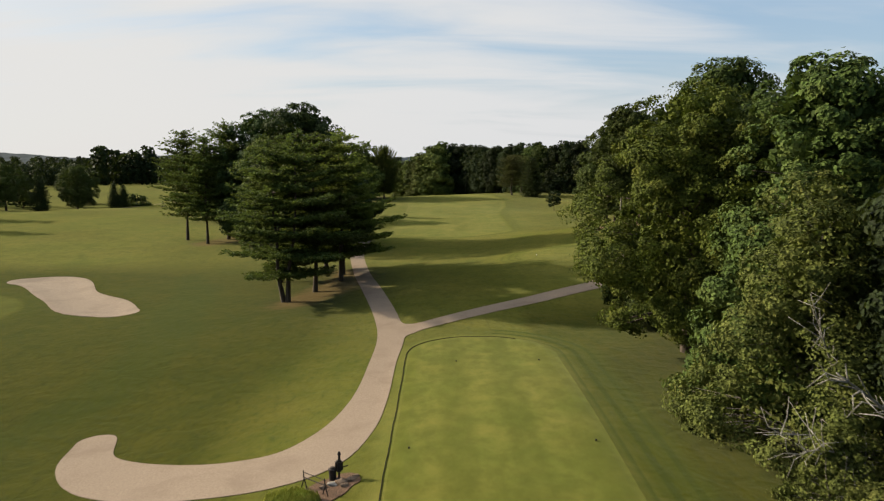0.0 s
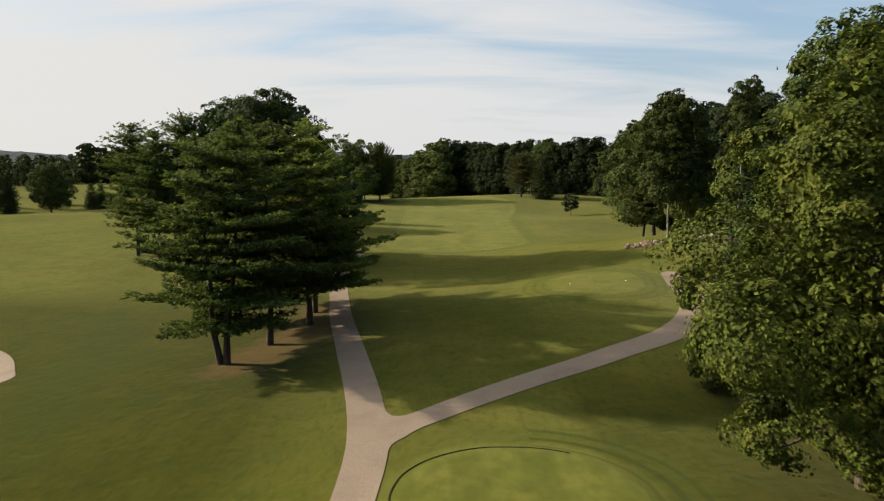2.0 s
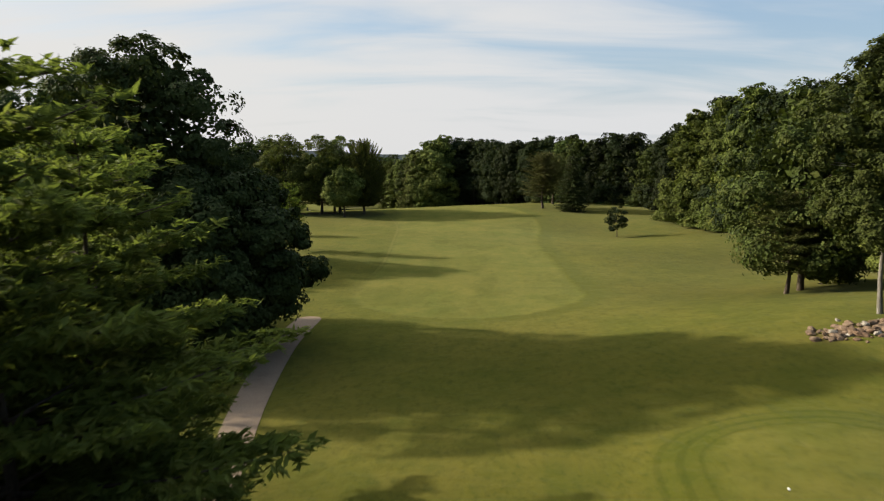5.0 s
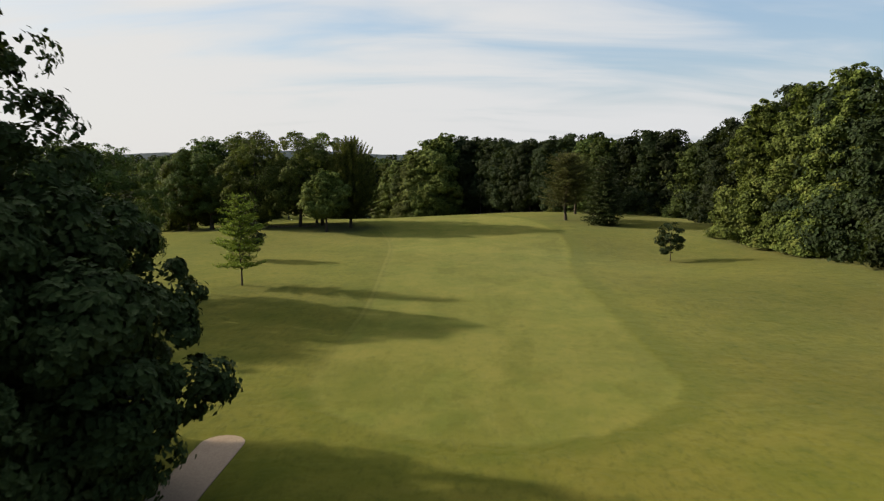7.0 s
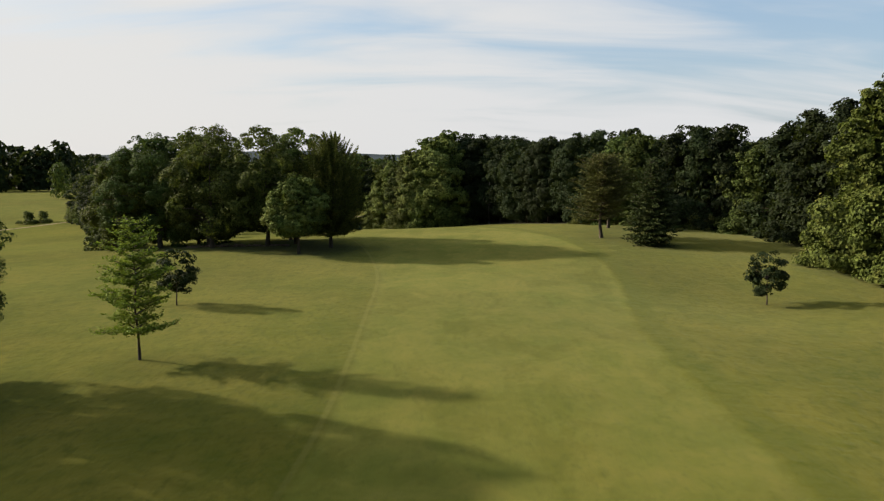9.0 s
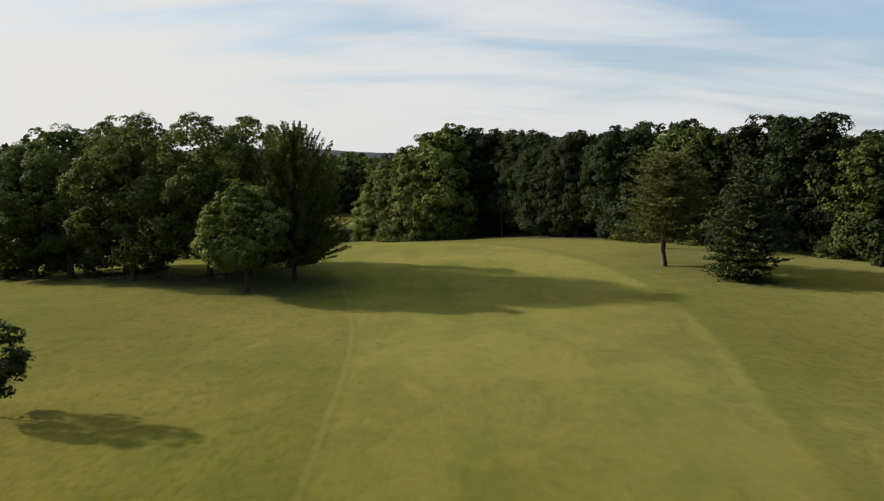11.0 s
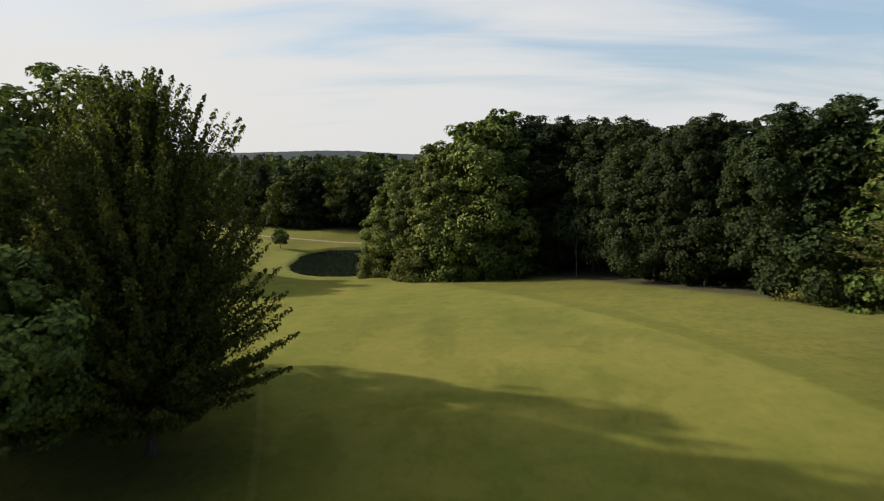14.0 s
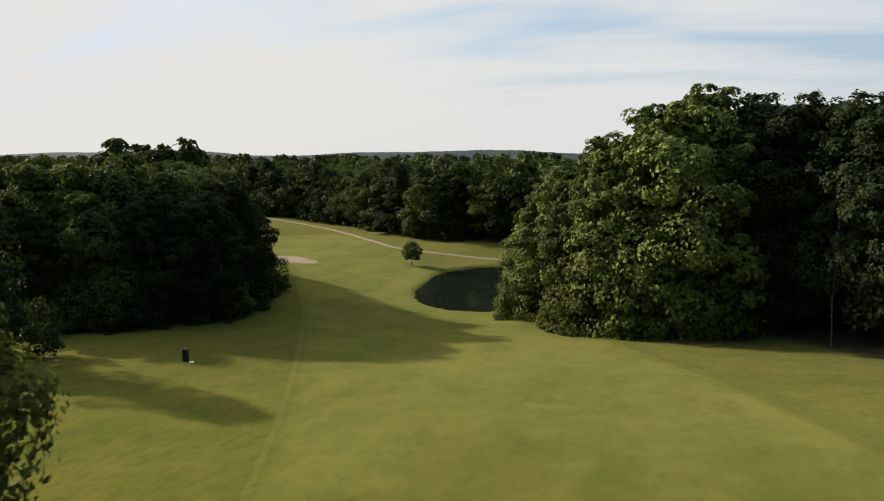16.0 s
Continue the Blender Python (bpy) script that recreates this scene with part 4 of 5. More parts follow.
# tree group on the left of the fairway
plant("spire", -20.5, 265.7, 1.0, 0, "trees beside the fairway")
plant("maple_round", -24.6, 259.2, 1.0, 60, "trees beside the fairway")
plant("oak_c", -27.2, 271.0, 0.92, 20, "trees beside the fairway")
plant("oak_c", -29.8, 279.6, 0.77, 20, "trees beside the fairway")
plant("oak_c", -31.6, 268.8, 0.93, 190, "trees beside the fairway")
plant("oak_c", -43.5, 275.5, 0.98, 250, "trees beside the fairway")
plant("oak_c", -41.0, 269.0, 0.88, 10, "trees beside the fairway")
plant("oak_b", -53.0, 277.5, 1.04, 10, "trees beside the fairway")
plant("edge_a", -47.5, 282.0, 1.02, 100, "trees beside the fairway")
plant("edge_c", -58.5, 279.0, 1.0, 170, "trees beside the fairway")
plant("edge_a", -65.0, 286.0, 0.75, 10, "trees beside the fairway")
plant("edge_b", -62.0, 317.0, 0.70, 30, "trees beside the fairway")
plant("oak_c", -66.0, 306.0, 0.6, 130, "trees beside the fairway")

# conifers on the far right of the fairway
plant("pine_tan", 25.0, 269.3, 1.0, 0, "conifers by the wood")
plant("pine_tan", 30.2, 287.5, 1.0, 110, "conifers by the wood")
plant("spruce", 31.0, 260.0, 0.98, 30, "conifers by the wood")

# tall trees of the wood across the fairway
for x, y, sc in ((53.5, 239.5, 1.10), (57.0, 231.0, 1.20), (58.0, 220.0, 1.26)):
    plant("face_a", x, y, 1.08 * sc, None, "trees of the far wood")

# trees by the stone row
plant("birch_full", 31.6, 132.0, 0.92, 20, "trees by the stone row")
plant("maple_round", 35.2, 133.6, 0.85, 90, "trees by the stone row")
plant("birch_tall", 42.7, 135.3, 0.85, 10, "trees by the stone row")
plant("high_a", 35.0, 151.5, 0.98, 200, "trees by the stone row")
plant("pine_tan", 32.6, 149.5, 0.72, 200, "trees by the stone row")
plant("edge_c", 40.0, 157.0, 0.9, 40, "trees by the stone row")

# wood on the right at the start
plant("hero_a", 20.3, 61.0, 1.0, 15, "trees of the near wood")
plant("hero_olive", 20.6, 41.0, 1.0, 80, "trees of the near wood")
plant("hero_b", 24.5, 49.0, 1.05, 200, "trees of the near wood")
# Dark-leaved tree that stands in for a gap in deep shade.
plant("face_b", 27.5, 34.0, 0.95, 10, "trees of the near wood")
plant("hero_b", 25.6, 71.0, 1.0, 100, "trees of the near wood")
plant("hero_b", 29.5, 79.5, 1.2, 300, "trees of the near wood")
plant("spruce", 28.6, 96.5, 0.80, 0, "trees of the near wood")


def along(line, spacing, offset):
    """Points along a line, shifted to its right by offset."""
    pts = []
    left = spacing * 0.5
    for (ax, ay), (bx, by) in zip(line, line[1:]):
        length = math.hypot(bx - ax, by - ay)
        ux, uy = (bx - ax) / length, (by - ay) / length
        while left < length:
            pts.append((ax + ux * left + uy * offset, ay + uy * left - ux * offset))
            left += spacing
        left -= length
    return pts


def wood(line, rows, group, taken=()):
    """Rows of trees behind a wood's edge. rows: (offset, spacing, kinds, least scale, most scale)."""
    for offset, spacing, kinds, lo, hi in rows:
        for q, (x, y) in enumerate(along(line, spacing, offset)):
            x, y = x + rng.normal(0, spacing * 0.14), y + rng.normal(0, spacing * 0.14)
            if any(math.hypot(x - a, y - b) < r for a, b, r in taken):
                continue
            plant(kinds[int(rng.integers(len(kinds)))], x, y, lo + (hi - lo) * rng.random(), None, group, stretch=0.92 + 0.16 * rng.random())


NEAR_TAKEN = [(21.5, 60.5, 5), (19.5, 41, 5), (24.5, 49, 5), (23.5, 33, 4), (27, 70, 5), (27.5, 79, 5)]
wood(WOOD_EAST_NEAR[:7], [(1.4, 3.4, ("shrub_near",), 0.6, 1.0)], "trees of the near wood", NEAR_TAKEN[:2])
wood(WOOD_EAST_NEAR[6:], [(1.4, 3.4, ("shrub", "shrub_olive"), 0.7, 1.1)], "trees of the near wood")
wood(WOOD_EAST_NEAR[:4], [(14.0, 6.5, ("hero_b",), 0.86, 0.96)], "trees of the near wood", NEAR_TAKEN)
wood(WOOD_EAST_NEAR[3:], [(7.0, 7.0, ("hero_b", "hero_b", "edge_b"), 0.92, 1.06), (14, 8.0, ("plain_a", "plain_b"), 1.0, 1.1), (24, 9.0, ("tall_a",), 0.95, 1.05)],
     "trees of the near wood", NEAR_TAKEN)
UNDERGROWTH = (1.0, 4.0, ("shrub", "shrub", "shrub_olive"), 0.6, 1.1)
wood(WOOD_EAST_FAR[6:8], [UNDERGROWTH, (4.0, 6.0, ("edge_a", "edge_b", "edge_b"), 0.90, 1.0), (12, 8.0, ("tall_a", "tall_b"), 0.84, 0.92)], "trees of the far wood")
# The first stretch is shaded: edge_b's darker leaves paint that in.
for lot, kinds in ((WOOD_EAST_FAR[:3], ("edge_b",)), (WOOD_EAST_FAR[2:7], ("edge_a", "edge_b", "edge_b"))):
    wood(lot, [UNDERGROWTH, (4.0, 6.0, kinds, 1.10, 1.22), (12, 8.0, ("tall_a", "plain_b"), 1.05, 1.15)], "trees of the far wood")
wood(WOOD_EAST_FAR[7:11], [UNDERGROWTH, (4.0, 6.0, ("edge_a", "edge_b", "edge_b"), 0.83, 0.92), (10, 5.0, ("plain_a", "plain_b"), 0.85, 0.91), (18, 6.5, ("plain_a", "plain_b"), 0.88, 0.94)], "trees of the far wood")
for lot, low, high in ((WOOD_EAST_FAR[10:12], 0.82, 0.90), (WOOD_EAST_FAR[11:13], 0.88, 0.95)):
    # Dark leaves paint this stretch's shade; the undergrowth is added to fill it.
    wood(lot, [(8.0, 3.2, ("shrub_shade",), 0.9, 1.4), (5.0, 5.4, ("face_b",), low, high), (10, 5.0, ("plain_b",), low, high), (18, 6.5, ("plain_b", "plain_a"), low + 0.04, high + 0.04)], "trees of the far wood")
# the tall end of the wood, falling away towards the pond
# Paler leaves carry the sun here, darker ones the shade of the bay.
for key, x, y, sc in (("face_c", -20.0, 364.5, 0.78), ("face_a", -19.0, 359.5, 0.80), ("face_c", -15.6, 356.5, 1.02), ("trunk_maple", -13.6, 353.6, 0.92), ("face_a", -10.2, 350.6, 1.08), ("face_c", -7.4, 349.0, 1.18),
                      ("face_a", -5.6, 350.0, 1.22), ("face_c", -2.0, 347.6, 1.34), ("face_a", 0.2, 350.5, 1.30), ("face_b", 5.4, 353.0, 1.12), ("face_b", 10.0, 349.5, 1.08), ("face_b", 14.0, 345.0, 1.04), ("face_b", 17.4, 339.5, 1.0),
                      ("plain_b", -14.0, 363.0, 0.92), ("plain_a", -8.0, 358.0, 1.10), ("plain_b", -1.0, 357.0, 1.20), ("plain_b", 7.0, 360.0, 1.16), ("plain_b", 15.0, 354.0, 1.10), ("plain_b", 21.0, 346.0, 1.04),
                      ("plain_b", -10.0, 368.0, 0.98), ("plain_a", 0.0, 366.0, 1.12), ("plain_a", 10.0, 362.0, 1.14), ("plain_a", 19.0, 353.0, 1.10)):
    plant(key, x, y, sc, None, "trees of the far wood")
wood(WOOD_EAST_FAR[13:17], [(1.0, 3.0, ("shrub", "shrub", "shrub_olive"), 0.35, 0.75)], "trees of the far wood")
wood(WOOD_EAST_FAR[16:], [UNDERGROWTH, (4.0, 6.0, ("plain_a", "plain_b"), 0.72, 0.85), (11, 8.0, ("plain_a", "plain_b"), 0.70, 0.80)], "trees of the far wood")
wood(WOOD_WEST[::-1], [(1.5, 4.0, ("shrub_shade",), 0.7, 1.1), (4.5, 5.5, ("face_a", "face_b", "edge_a"), 0.62, 0.78), (9.5, 6.0, ("face_a", "face_a", "edge_a"), 0.80, 0.94), (16, 7.0, ("plain_a", "plain_b"), 0.84, 0.95)], "trees of the west wood")
wood(WOOD_NORTH[::-1], [(3.0, 6.0, ("plain_a", "plain_b", "edge_b", "edge_c"), 0.66, 0.84), (11, 8.0, ("plain_a", "plain_b"), 0.70, 0.88)], "trees behind the pond")

# lone trees far off on the left
for key, x, y, sc in (("spruce", -179, 335, 1.15), ("oak_b", -171, 353, 1.08), ("spruce", -161.5, 371, 0.86), ("spruce", -157.5, 372, 0.80), ("oak_b", -192, 331, 1.05), ("shrub", -154, 376, 1.7), ("shrub", -143, 400, 1.2),
                      ("plain_b", -204, 332, 0.92), ("shrub", -150, 378, 1.4), ("shrub", -139, 402, 1.1),
                      ("plain_a", -180, 372, 0.66), ("plain_b", -196, 352, 0.8), ("plain_a", -185, 392, 0.7)):
    plant(key, x, y, sc, None, "trees along the next fairway")
# trees whose shadows reach across the rough
for key, x, y, sc in (("plain_b", -118, 168, 0.70), ("plain_a", -114, 146, 0.66), ("plain_b", -130, 196, 0.75), ("plain_a", -106, 122, 0.60)):
    plant(key, x, y, sc, None, "trees along the next fairway")


def far_trees(name, spots, seed, mat, label, n=200, leaf=0.125):
    """Distant woodland: small crowns joined into one thing."""
    g = np.random.default_rng(seed)
    quads = []
    for x, y, h in spots:
        u = g.random(n)
        a = g.random(n) * 6.283
        r = 0.30 * h * np.sqrt(np.clip(1 - (1.7 * u - 0.75) ** 2, 0.05, 1)) * (0.8 + 0.25 * np.sin(4 * a + u * 9 + x))
        P = np.column_stack([x + np.cos(a) * r, y + np.sin(a) * r, height(x, y) + h * (0.05 + 0.95 * u)])
        d = unit(np.column_stack([np.cos(a), np.sin(a), u * 1.4 - 0.3]))
        N = unit(d + g.normal(0, 0.45, (n, 3)))
        L = h * leaf * (0.6 + 0.8 * g.random(n))
        quads.append(leaf_quads(P, N, unit(g.normal(0, 1, (n, 3))), L, L * 0.75))
    return tagged(new(name, quads_mesh(name, np.concatenate(quads), mat)), label, "woodland", kind="stuff")


def belt(seed, count, x0, x1, y0, y1, lo, hi):
    g = np.random.default_rng(seed)
    return [(x0 + (x1 - x0) * g.random(), y0 + (y1 - y0) * g.random(), lo + (hi - lo) * g.random()) for q in range(count)]


spots = belt(1, 160, -620, -200, 640, 860, 14, 24) + belt(2, 110, -420, -215, 300, 380, 9, 15) + belt(9, 70, -330, -290, 400, 700, 12, 18) + belt(11, 12, -275, -235, 600, 640, 24, 31)
far_trees("far_woodland", spots, 5, LEAF_DARK, "mixed distant woodland beyond the next fairway")
far_trees("far_woodland", [s for s in belt(3, 330, -190, 180, 452, 640, 8.5, 18.5) if s[1] > 480 or s[0] > -80], 6, LEAF, "dense forest rising behind the pond", 360, 0.085)
far_trees("far_woodland", belt(4, 170, 74, 260, 165, 460, 15, 19), 7, LEAF_DARK, "deep forest canopy behind the wood's edge", 420, 0.075)
far_trees("far_woodland", [s for s in belt(6, 330, 30, 215, 18, 140, 14, 18) if wood_distance(np.array(s[0]), np.array(s[1])) < -20], 9, LEAF_DARK, "dense canopy of the near wood", 260, 0.10)
far_trees("far_woodland", [s for s in belt(7, 420, 10, 225, 150, 430, 13, 17) if wood_distance(np.array(s[0]), np.array(s[1])) < -22], 10, LEAF, "dense canopy of the east wood", 260, 0.10)
far_trees("far_woodland", belt(5, 400, -1300, 500, 800, 1500, 15, 24), 8, LEAF_DARK, "far forest reaching to the horizon")


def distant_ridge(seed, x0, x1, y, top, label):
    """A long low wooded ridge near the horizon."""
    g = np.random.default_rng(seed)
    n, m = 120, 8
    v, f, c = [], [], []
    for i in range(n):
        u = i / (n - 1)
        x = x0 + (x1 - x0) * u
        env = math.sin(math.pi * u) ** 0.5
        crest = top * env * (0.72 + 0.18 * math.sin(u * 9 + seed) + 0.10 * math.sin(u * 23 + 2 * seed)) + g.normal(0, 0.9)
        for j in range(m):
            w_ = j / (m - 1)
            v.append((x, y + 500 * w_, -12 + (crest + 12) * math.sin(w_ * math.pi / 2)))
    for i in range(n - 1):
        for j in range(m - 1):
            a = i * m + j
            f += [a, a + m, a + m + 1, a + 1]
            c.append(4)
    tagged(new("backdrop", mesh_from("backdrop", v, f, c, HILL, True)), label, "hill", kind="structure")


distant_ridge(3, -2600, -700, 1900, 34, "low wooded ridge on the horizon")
distant_ridge(5, -1500, 700, 2500, 36, "long wooded hill on the horizon with haze blue painted in")

# ---- small things ----


def part(name, bm, mat, parent=None, label="", category="", at=None):
    """Links a bmesh as one mesh object, under a thing or as a thing."""
    me = bpy.data.meshes.new(name)
    bm.to_mesh(me)
    bm.free()
    me.materials.append(mat)
    ob = new(name, me)
    if parent is not None:
        ob.parent = parent
    if at is not None:
        ob.matrix_basis = at
    return tagged(ob, label, category)


def box(sx, sy, sz, at=(0, 0, 0), bevel=0.01):
    bm = bmesh.new()
    bmesh.ops.create_cube(bm, size=1, matrix=Matrix.Translation(at) @ Matrix.Diagonal((sx, sy, sz, 1)))
    bmesh.ops.bevel(bm, geom=list(bm.edges), offset=bevel, segments=2, affect="EDGES")
    return bm


def rod(a, b, r, r2=None, sides=10):
    a, b = Vector(a), Vector(b)
    bm = bmesh.new()
    m = Matrix.Translation((a + b) / 2) @ (b - a).to_track_quat("Z", "Y").to_matrix().to_4x4()
    bmesh.ops.create_cone(bm, cap_ends=True, segments=sides, radius1=r, radius2=r if r2 is None else r2, depth=(b - a).length, matrix=m)
    return bm


def rock_mesh(seed, mat):
    g = random.Random(seed)
    bm = bmesh.new()
    bmesh.ops.create_icosphere(bm, subdivisions=2, radius=0.5)
    for v in bm.verts:
        p = v.co * 1.0
        v.co *= 0.78 + 0.5 * noise.noise(p * 1.7 + Vector((seed * 3.1, 0, 0))) + 0.08 * g.random()
        v.co.z *= 0.62
    me = bpy.data.meshes.new("boulder")
    bm.to_mesh(me)
    bm.free()
    me.materials.append(mat)
    return me


ROCKS = [rock_mesh(s, ROCK) for s in range(6)] + [rock_mesh(20, WHITE_ROCK), rock_mesh(21, WHITE_ROCK)]
g = random.Random(4)
for q in range(240):
    t = g.choice((0.04, 0.10, 0.13, 0.22, 0.30, 0.44, 0.60, 0.72, 0.88)) + g.gauss(0, 0.035)
    heap = g.gauss(0, 0.95)
    x = 25.1 + 21 * t
    y = 128.4 + 0.8 * t + heap
    size = 0.28 + 0.62 * g.random() ** 2.4
    pile = max(0.0, 0.35 - 0.3 * abs(heap)) * g.random() * (1 - t)
    pale = g.random() < 0.13
    if pale:
        size *= 1.3
    ob = new("boulder", ROCKS[6 + g.randrange(2)] if pale else ROCKS[g.randrange(6)])
    ob.matrix_basis = pose(x, y, height(x, y) + 0.10 * size + pile, g.uniform(-20, 20), g.uniform(-20, 20), g.uniform(0, 360)) @ Matrix.Diagonal((size * g.uniform(0.8, 1.5), size, size, 1))
    tagged(ob, "pale rounded boulder in the stone row" if pale else "rough reddish-grey field stone in the stone row", "boulder", "stones of the row")

# dark stones lying along the brow under the oaks
for q in range(46):
    t = q / 45
    x, y = -46.5 + 18.5 * t, 272.6 - 4.4 * t + g.gauss(0, 0.35)
    size = 0.45 + 0.55 * g.random()
    ob = new("boulder", ROCKS[g.randrange(6)])
    ob.matrix_basis = pose(x, y, height(x, y) + 0.10 * size, g.uniform(-20, 20), g.uniform(-20, 20), g.uniform(0, 360)) @ Matrix.Diagonal((size * g.uniform(0.9, 1.7), size, size, 1))
    tagged(ob, "dark field stone in the shade of the oaks", "boulder", "stones under the oaks")

# bed with ball washer, bin and rail at the path's bend
BX, BY = -5.3, 36.0
bz = height(BX, BY)


def ball_washer(x, y):
    z = height(x, y)
    ob = new("ball_washer")
    ob.matrix_basis = pose(x, y, z, 0, 0, 20)
    part("base", rod((0, 0, -0.05), (0, 0, 0.06), 0.2, 0.16, 14), IRON, ob)
    part("post", rod((0, 0, 0), (0, 0, 0.8), 0.05), IRON, ob)
    part("body", box(0.38, 0.30, 0.60, (0, 0, 0.72), 0.08), IRON, ob)
    paddle = part("paddle", box(0.12, 0.08, 0.34, (0.02, 0, 1.16), 0.03), IRON, ob)
    part("knob", rod((0.02, 0, 1.31), (0.02, 0, 1.47), 0.10, 0.05), IRON, paddle)
    part("towel_arm", rod((0.1, 0, 0.62), (0.48, 0.05, 0.66), 0.03), IRON, ob)
    return tagged(ob, "black ball washer on a post beside the cart path", "ball washer")


def waste_bin(x, y, mat, label, name="waste_bin", s=1.0):
    z = height(x, y)
    ob = new(name)
    ob.matrix_basis = pose(x, y, z, 0, 0, 10) @ Matrix.Diagonal((s, s, s, 1))
    body = part("body", rod((0, 0, -0.03), (0, 0, 0.72), 0.21, 0.25, 18), mat, ob)
    part("rim", rod((0, 0, 0.70), (0, 0, 0.77), 0.275, 0.275, 18), mat, body)
    part("lid", rod((0, 0, 0.765), (0, 0, 0.90), 0.25, 0.12, 18), mat, ob)
    return tagged(ob, label, "bin")


ball_washer(-5.2, 36.3)
waste_bin(-5.52, 36.25, IRON, "small black litter bin beside the ball washer", s=0.80)


def bag_rail(x, y, turn):
    z = height(x, y)
    ob = new("club_rack")
    ob.matrix_basis = pose(x, y, z, 0, 0, turn)
    for s in (-0.75, 0.75):
        part("leg", rod((s - 0.28, 0.05, -0.05), (s + 0.02, 0, 0.62), 0.028), IRON, ob)
        part("leg", rod((s + 0.30, -0.05, -0.05), (s - 0.02, 0, 0.62), 0.028), IRON, ob)
        part("upright", rod((s, 0, 0.5), (s - 0.05, 0, 0.95), 0.028), IRON, ob)
    part("rail", rod((-0.8, 0, 0.60), (0.8, 0, 0.60), 0.028), IRON, ob)
    part("rail", rod((-0.8, 0.03, 0.84), (0.75, 0.03, 0.84), 0.02), IRON, ob)
    return tagged(ob, "low dark iron bag rack on trestle legs", "rack")


bag_rail(-6.2, 34.9, -38)
for dx, dy, s, pale in ((0.1, -0.5, 0.7, False), (0.55, -0.25, 0.5, False), (-0.3, -0.75, 0.55, True), (0.3, -0.95, 0.45, False), (0.75, 0.1, 0.4, False), (-0.75, -1.0, 0.4, False)):
    x, y = -5.1 + dx, 36.3 + dy
    ob = new("boulder", ROCKS[6 if pale else int(10 * s) % 6])
    ob.matrix_basis = pose(x, y, height(x, y) + 0.08, 5, 8, 70 * s) @ Matrix.Diagonal((s * 1.2, s, s * 0.9, 1))
    tagged(ob, "grey stone edging the planted bed", "boulder", "stones of the bed")


def tuft_mesh(seed, n, h, mat):
    g = np.random.default_rng(seed)
    a = g.random(n) * 6.283
    r = 0.35 * g.random(n) ** 0.5
    P = np.column_stack([np.cos(a) * r, np.sin(a) * r, np.full(n, 0.3 * h)])
    way = unit(np.column_stack([np.cos(a) * 0.5, np.sin(a) * 0.5, np.ones(n)]) + g.normal(0, 0.2, (n, 3)))
    L = h * (0.7 + 0.6 * g.random(n))
    P = P + way * (L * 0.3)[:, None]
    return quads_mesh("blades", leaf_quads(P, unit(np.column_stack([np.cos(a), np.sin(a), np.full(n, 0.3)])), way, L, np.full(n, 0.07)), mat)


TUFT = tuft_mesh(3, 260, 0.5, GRASS_CLUMP)
for dx, dy, s in ((-7.4, 33.9, 1.3), (-7.0, 34.3, 1.1), (-6.6, 33.9, 1.2), (-8.0, 33.9, 1.1), (-6.2, 33.7, 1.1), (-7.6, 33.4, 1.2), (-6.9, 33.3, 1.2)):
    ob = new("grass_clump", TUFT)
    ob.matrix_basis = pose(dx, dy, height(dx, dy) - 0.02, 0, 0, 100 * s) @ Matrix.Diagonal((s, s, s, 1))
    tagged(ob, "bright yellow-green ornamental grass clump", "plant", "grass clumps in the bed")

# tee markers
for x, y, mat, text in ((-1.8, 39.5, IRON, "small dark tee marker on the turf"), (8.5, 39.9, IRON, "small dark tee marker on the turf"), (1.1, 57.5, IRON, "small dark tee marker on the turf"), (7.6, 57.5, IRON, "small dark tee marker on the turf"),
                        (13.6, 107.5, PAINT, "small white tee marker on the turf"), (19.8, 107.8, PAINT, "small white tee marker on the turf")):
    z = height(x, y)
    ob = new("tee_marker")
    ob.matrix_basis = pose(x, y, z)
    part("block", box(0.11, 0.11, 0.09, (0, 0, 0.10), 0.025), mat, ob)
    part("spike", rod((0, 0, -0.05), (0, 0, 0.08), 0.02), IRON, ob)
    tagged(ob, text, "tee marker", "tee markers")


def box_bin(x, y, turn):
    """A square bin on a low plinth with an overhanging cap."""
    ob = new("waste_bin")
    ob.matrix_basis = pose(x, y, height(x, y), 0, 0, turn)
    part("plinth", box(0.50, 0.50, 0.08, (0, 0, 0.02), 0.01), PLASTIC, ob)
    body = part("body", box(0.46, 0.46, 0.96, (0, 0, 0.54), 0.03), PLASTIC, ob)
    part("flap", box(0.30, 0.03, 0.16, (0, -0.24, 0.86), 0.01), IRON, body)
    part("cap", box(0.52, 0.52, 0.07, (0, 0, 1.06), 0.025), PLASTIC, ob)
    return tagged(ob, "tall square dark green litter bin standing on the rough", "bin")


box_bin(-44.4, 320.6, 20)


def yardage_plate(x, y):
    """A low white plate on the turf."""
    ob = new("yardage_plate")
    ob.matrix_basis = pose(x, y, height(x, y), 6, 0, 20)
    part("plate", box(0.42, 0.26, 0.05, (0, 0, 0.06), 0.015), PAINT, ob)
    part("spike", rod((0, 0, -0.1), (0, 0, 0.05), 0.02), IRON, ob)
    return tagged(ob, "small white plate lying on the grass beside the bin", "marker")


yardage_plate(-43.6, 320.2)


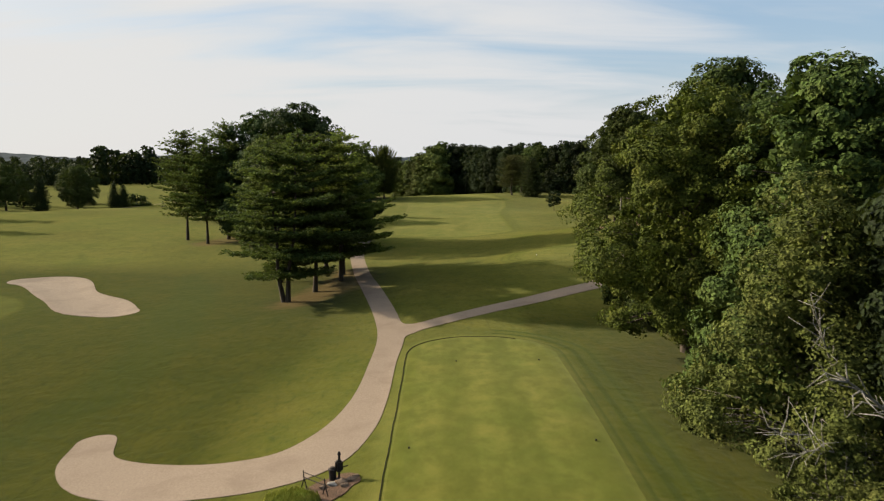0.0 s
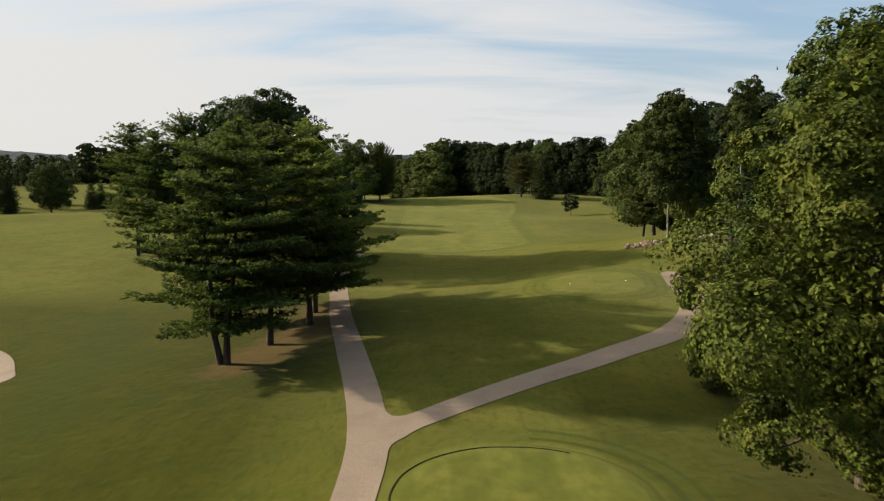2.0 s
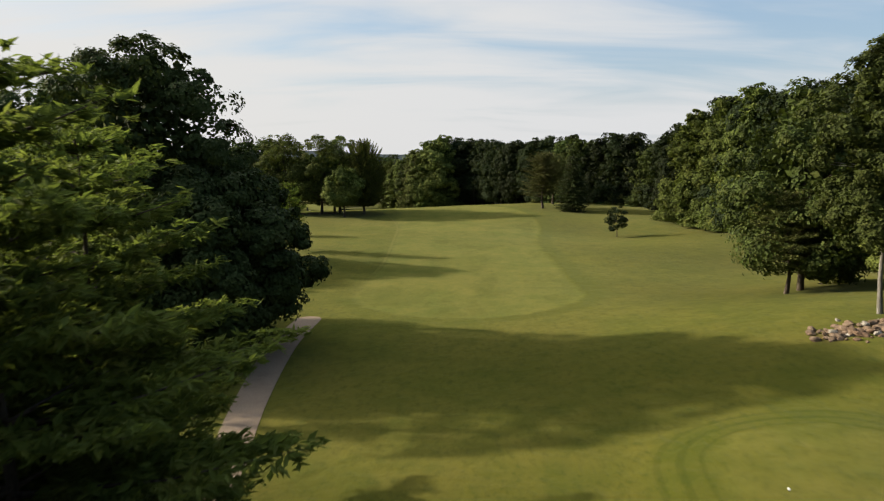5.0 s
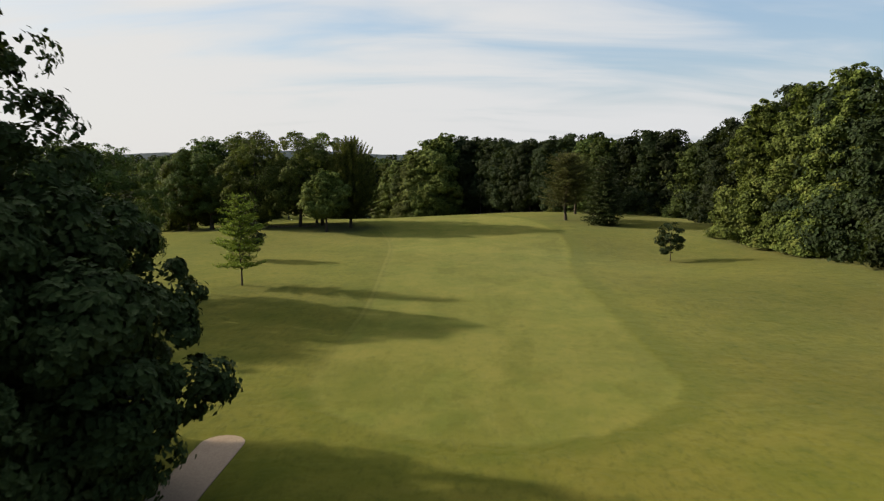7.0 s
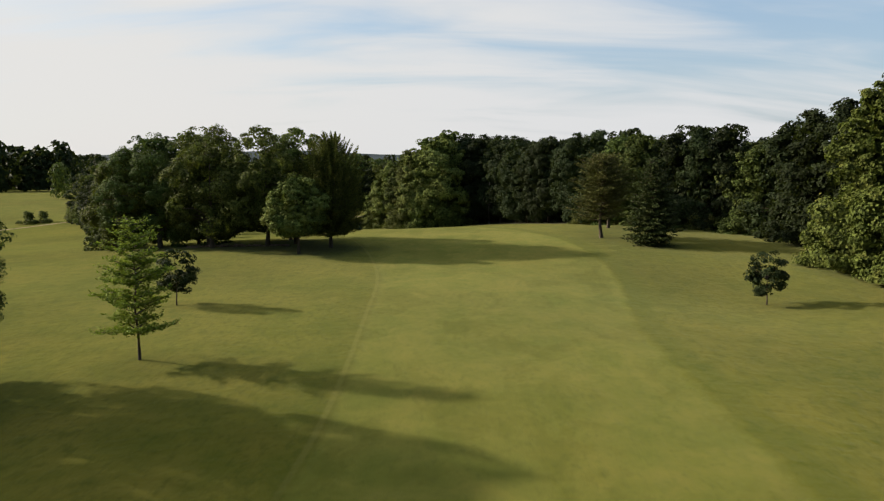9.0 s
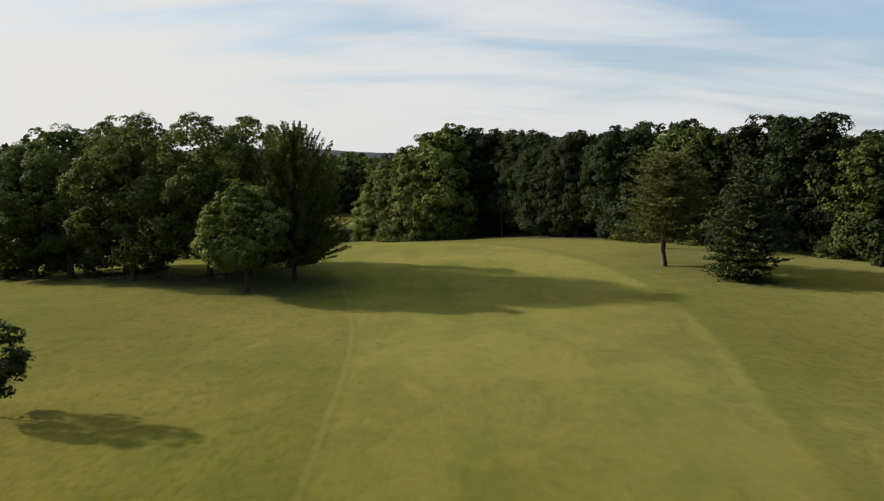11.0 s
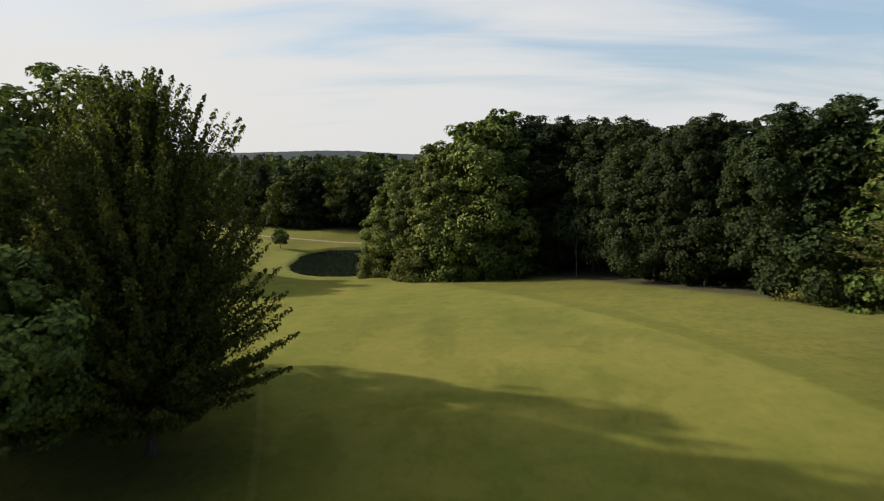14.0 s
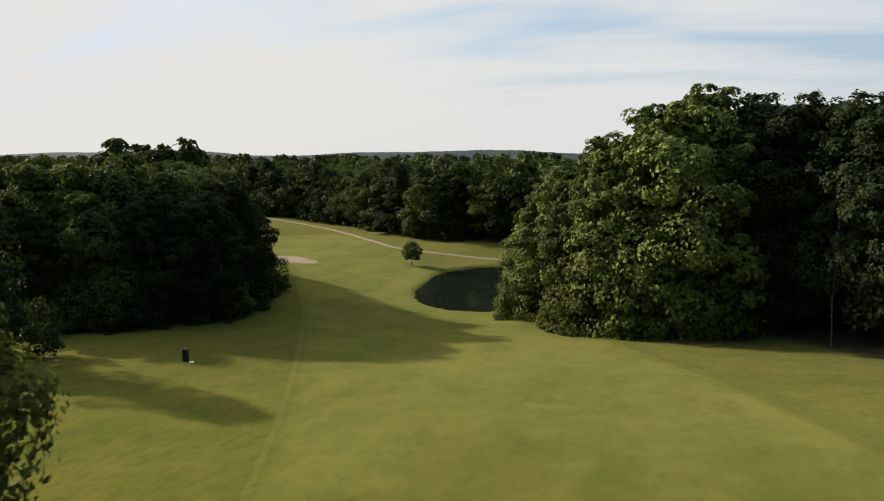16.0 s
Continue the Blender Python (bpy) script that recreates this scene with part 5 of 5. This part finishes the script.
def dead_tree(x, y, h, seed):
    """A bare grey young tree."""
    g = random.Random(seed)
    t = Tubes()
    line = [(g.gauss(0, 0.12) if q else 0, g.gauss(0, 0.12) if q else 0, h * q / 7 - 0.2) for q in range(8)]
    t.add(line, [0.07 * (1 - q / 8.5) for q in range(8)], 6)
    for q in range(38):
        u = 0.3 + 0.68 * g.random()
        k = min(int(u * 7), 6)
        a = Vector(line[k]).lerp(Vector(line[k + 1]), u * 7 - k)
        w_ = g.random() * 6.283
        length = (1.1 - u) * h * 0.28 * (0.6 + 0.8 * g.random())
        e = a + Vector((math.cos(w_) * length * 0.55, math.sin(w_) * length * 0.55, length * 0.9))
        t.add([a, a.lerp(e, 0.5) + Vector((0, 0, -0.06 * length)), e], [0.02, 0.013, 0.005], 4)
    ob = new("dead_sapling")
    ob.matrix_basis = pose(x, y, height(x, y))
    piece = new("trunk", t.mesh("trunk", BARK_GREY))
    piece.parent = ob
    return tagged(ob, "bare grey dead sapling at the wood's edge", "tree")


def fallen_branch(pts, r, seed):
    """A bare dead limb that arches out of the ground, with crooked twigs."""
    g = random.Random(seed)
    t = Tubes()
    line = [Vector(p) for p in curve_through(pts, 4)]
    base = line[0].copy()
    line = [p - base for p in line]
    n = len(line)
    t.add(line, [r * (1 - 0.8 * q / n) for q in range(n)], 7)
    for q in range(26):
        k = 2 + g.randrange(n - 3)
        a, way = line[k], (line[k + 1] - line[k]).normalized()
        turn = Vector((g.gauss(0, 0.6), g.gauss(0, 0.6), g.gauss(0.15, 0.7)))
        length = 0.5 + 1.5 * g.random()
        m = a + (way * 0.6 + turn).normalized() * length * 0.5
        e = m + (way * 0.3 + turn + Vector((g.gauss(0, 0.5), g.gauss(0, 0.5), g.gauss(0, 0.4)))).normalized() * length * 0.6
        t.add([a, m, e], [r * 0.38, r * 0.24, 0.012], 5)
    ob = new("fallen_branch")
    ob.matrix_basis = pose(base.x, base.y, height(base.x, base.y) - 0.05)
    piece = new("limb", t.mesh("limb", BARK_PALE))
    piece.parent = ob
    return tagged(ob, "bare pale dead branch with crooked twigs below the willows", "branch", "dead branches under the willows")


fallen_branch([(23.4, 34.5, 0), (21.6, 33.4, 3.0), (19.9, 32.8, 4.8), (17.6, 32.6, 6.5)], 0.15, 5)
fallen_branch([(22.6, 36.6, 0), (20.8, 35.6, 1.9), (18.6, 34.8, 2.7), (15.2, 34.2, 3.0)], 0.09, 6)
fallen_branch([(21.0, 33.6, 0), (19.2, 33.0, 1.9), (17.4, 32.8, 2.8), (15.9, 33.0, 2.4)], 0.07, 8)
fallen_branch([(22.5, 41.0, 0), (20.6, 38.2, 4.2), (18.9, 36.4, 7.0), (17.8, 35.8, 9.4)], 0.07, 9)

dead_tree(10.5, 338.5, 14.5, 3)
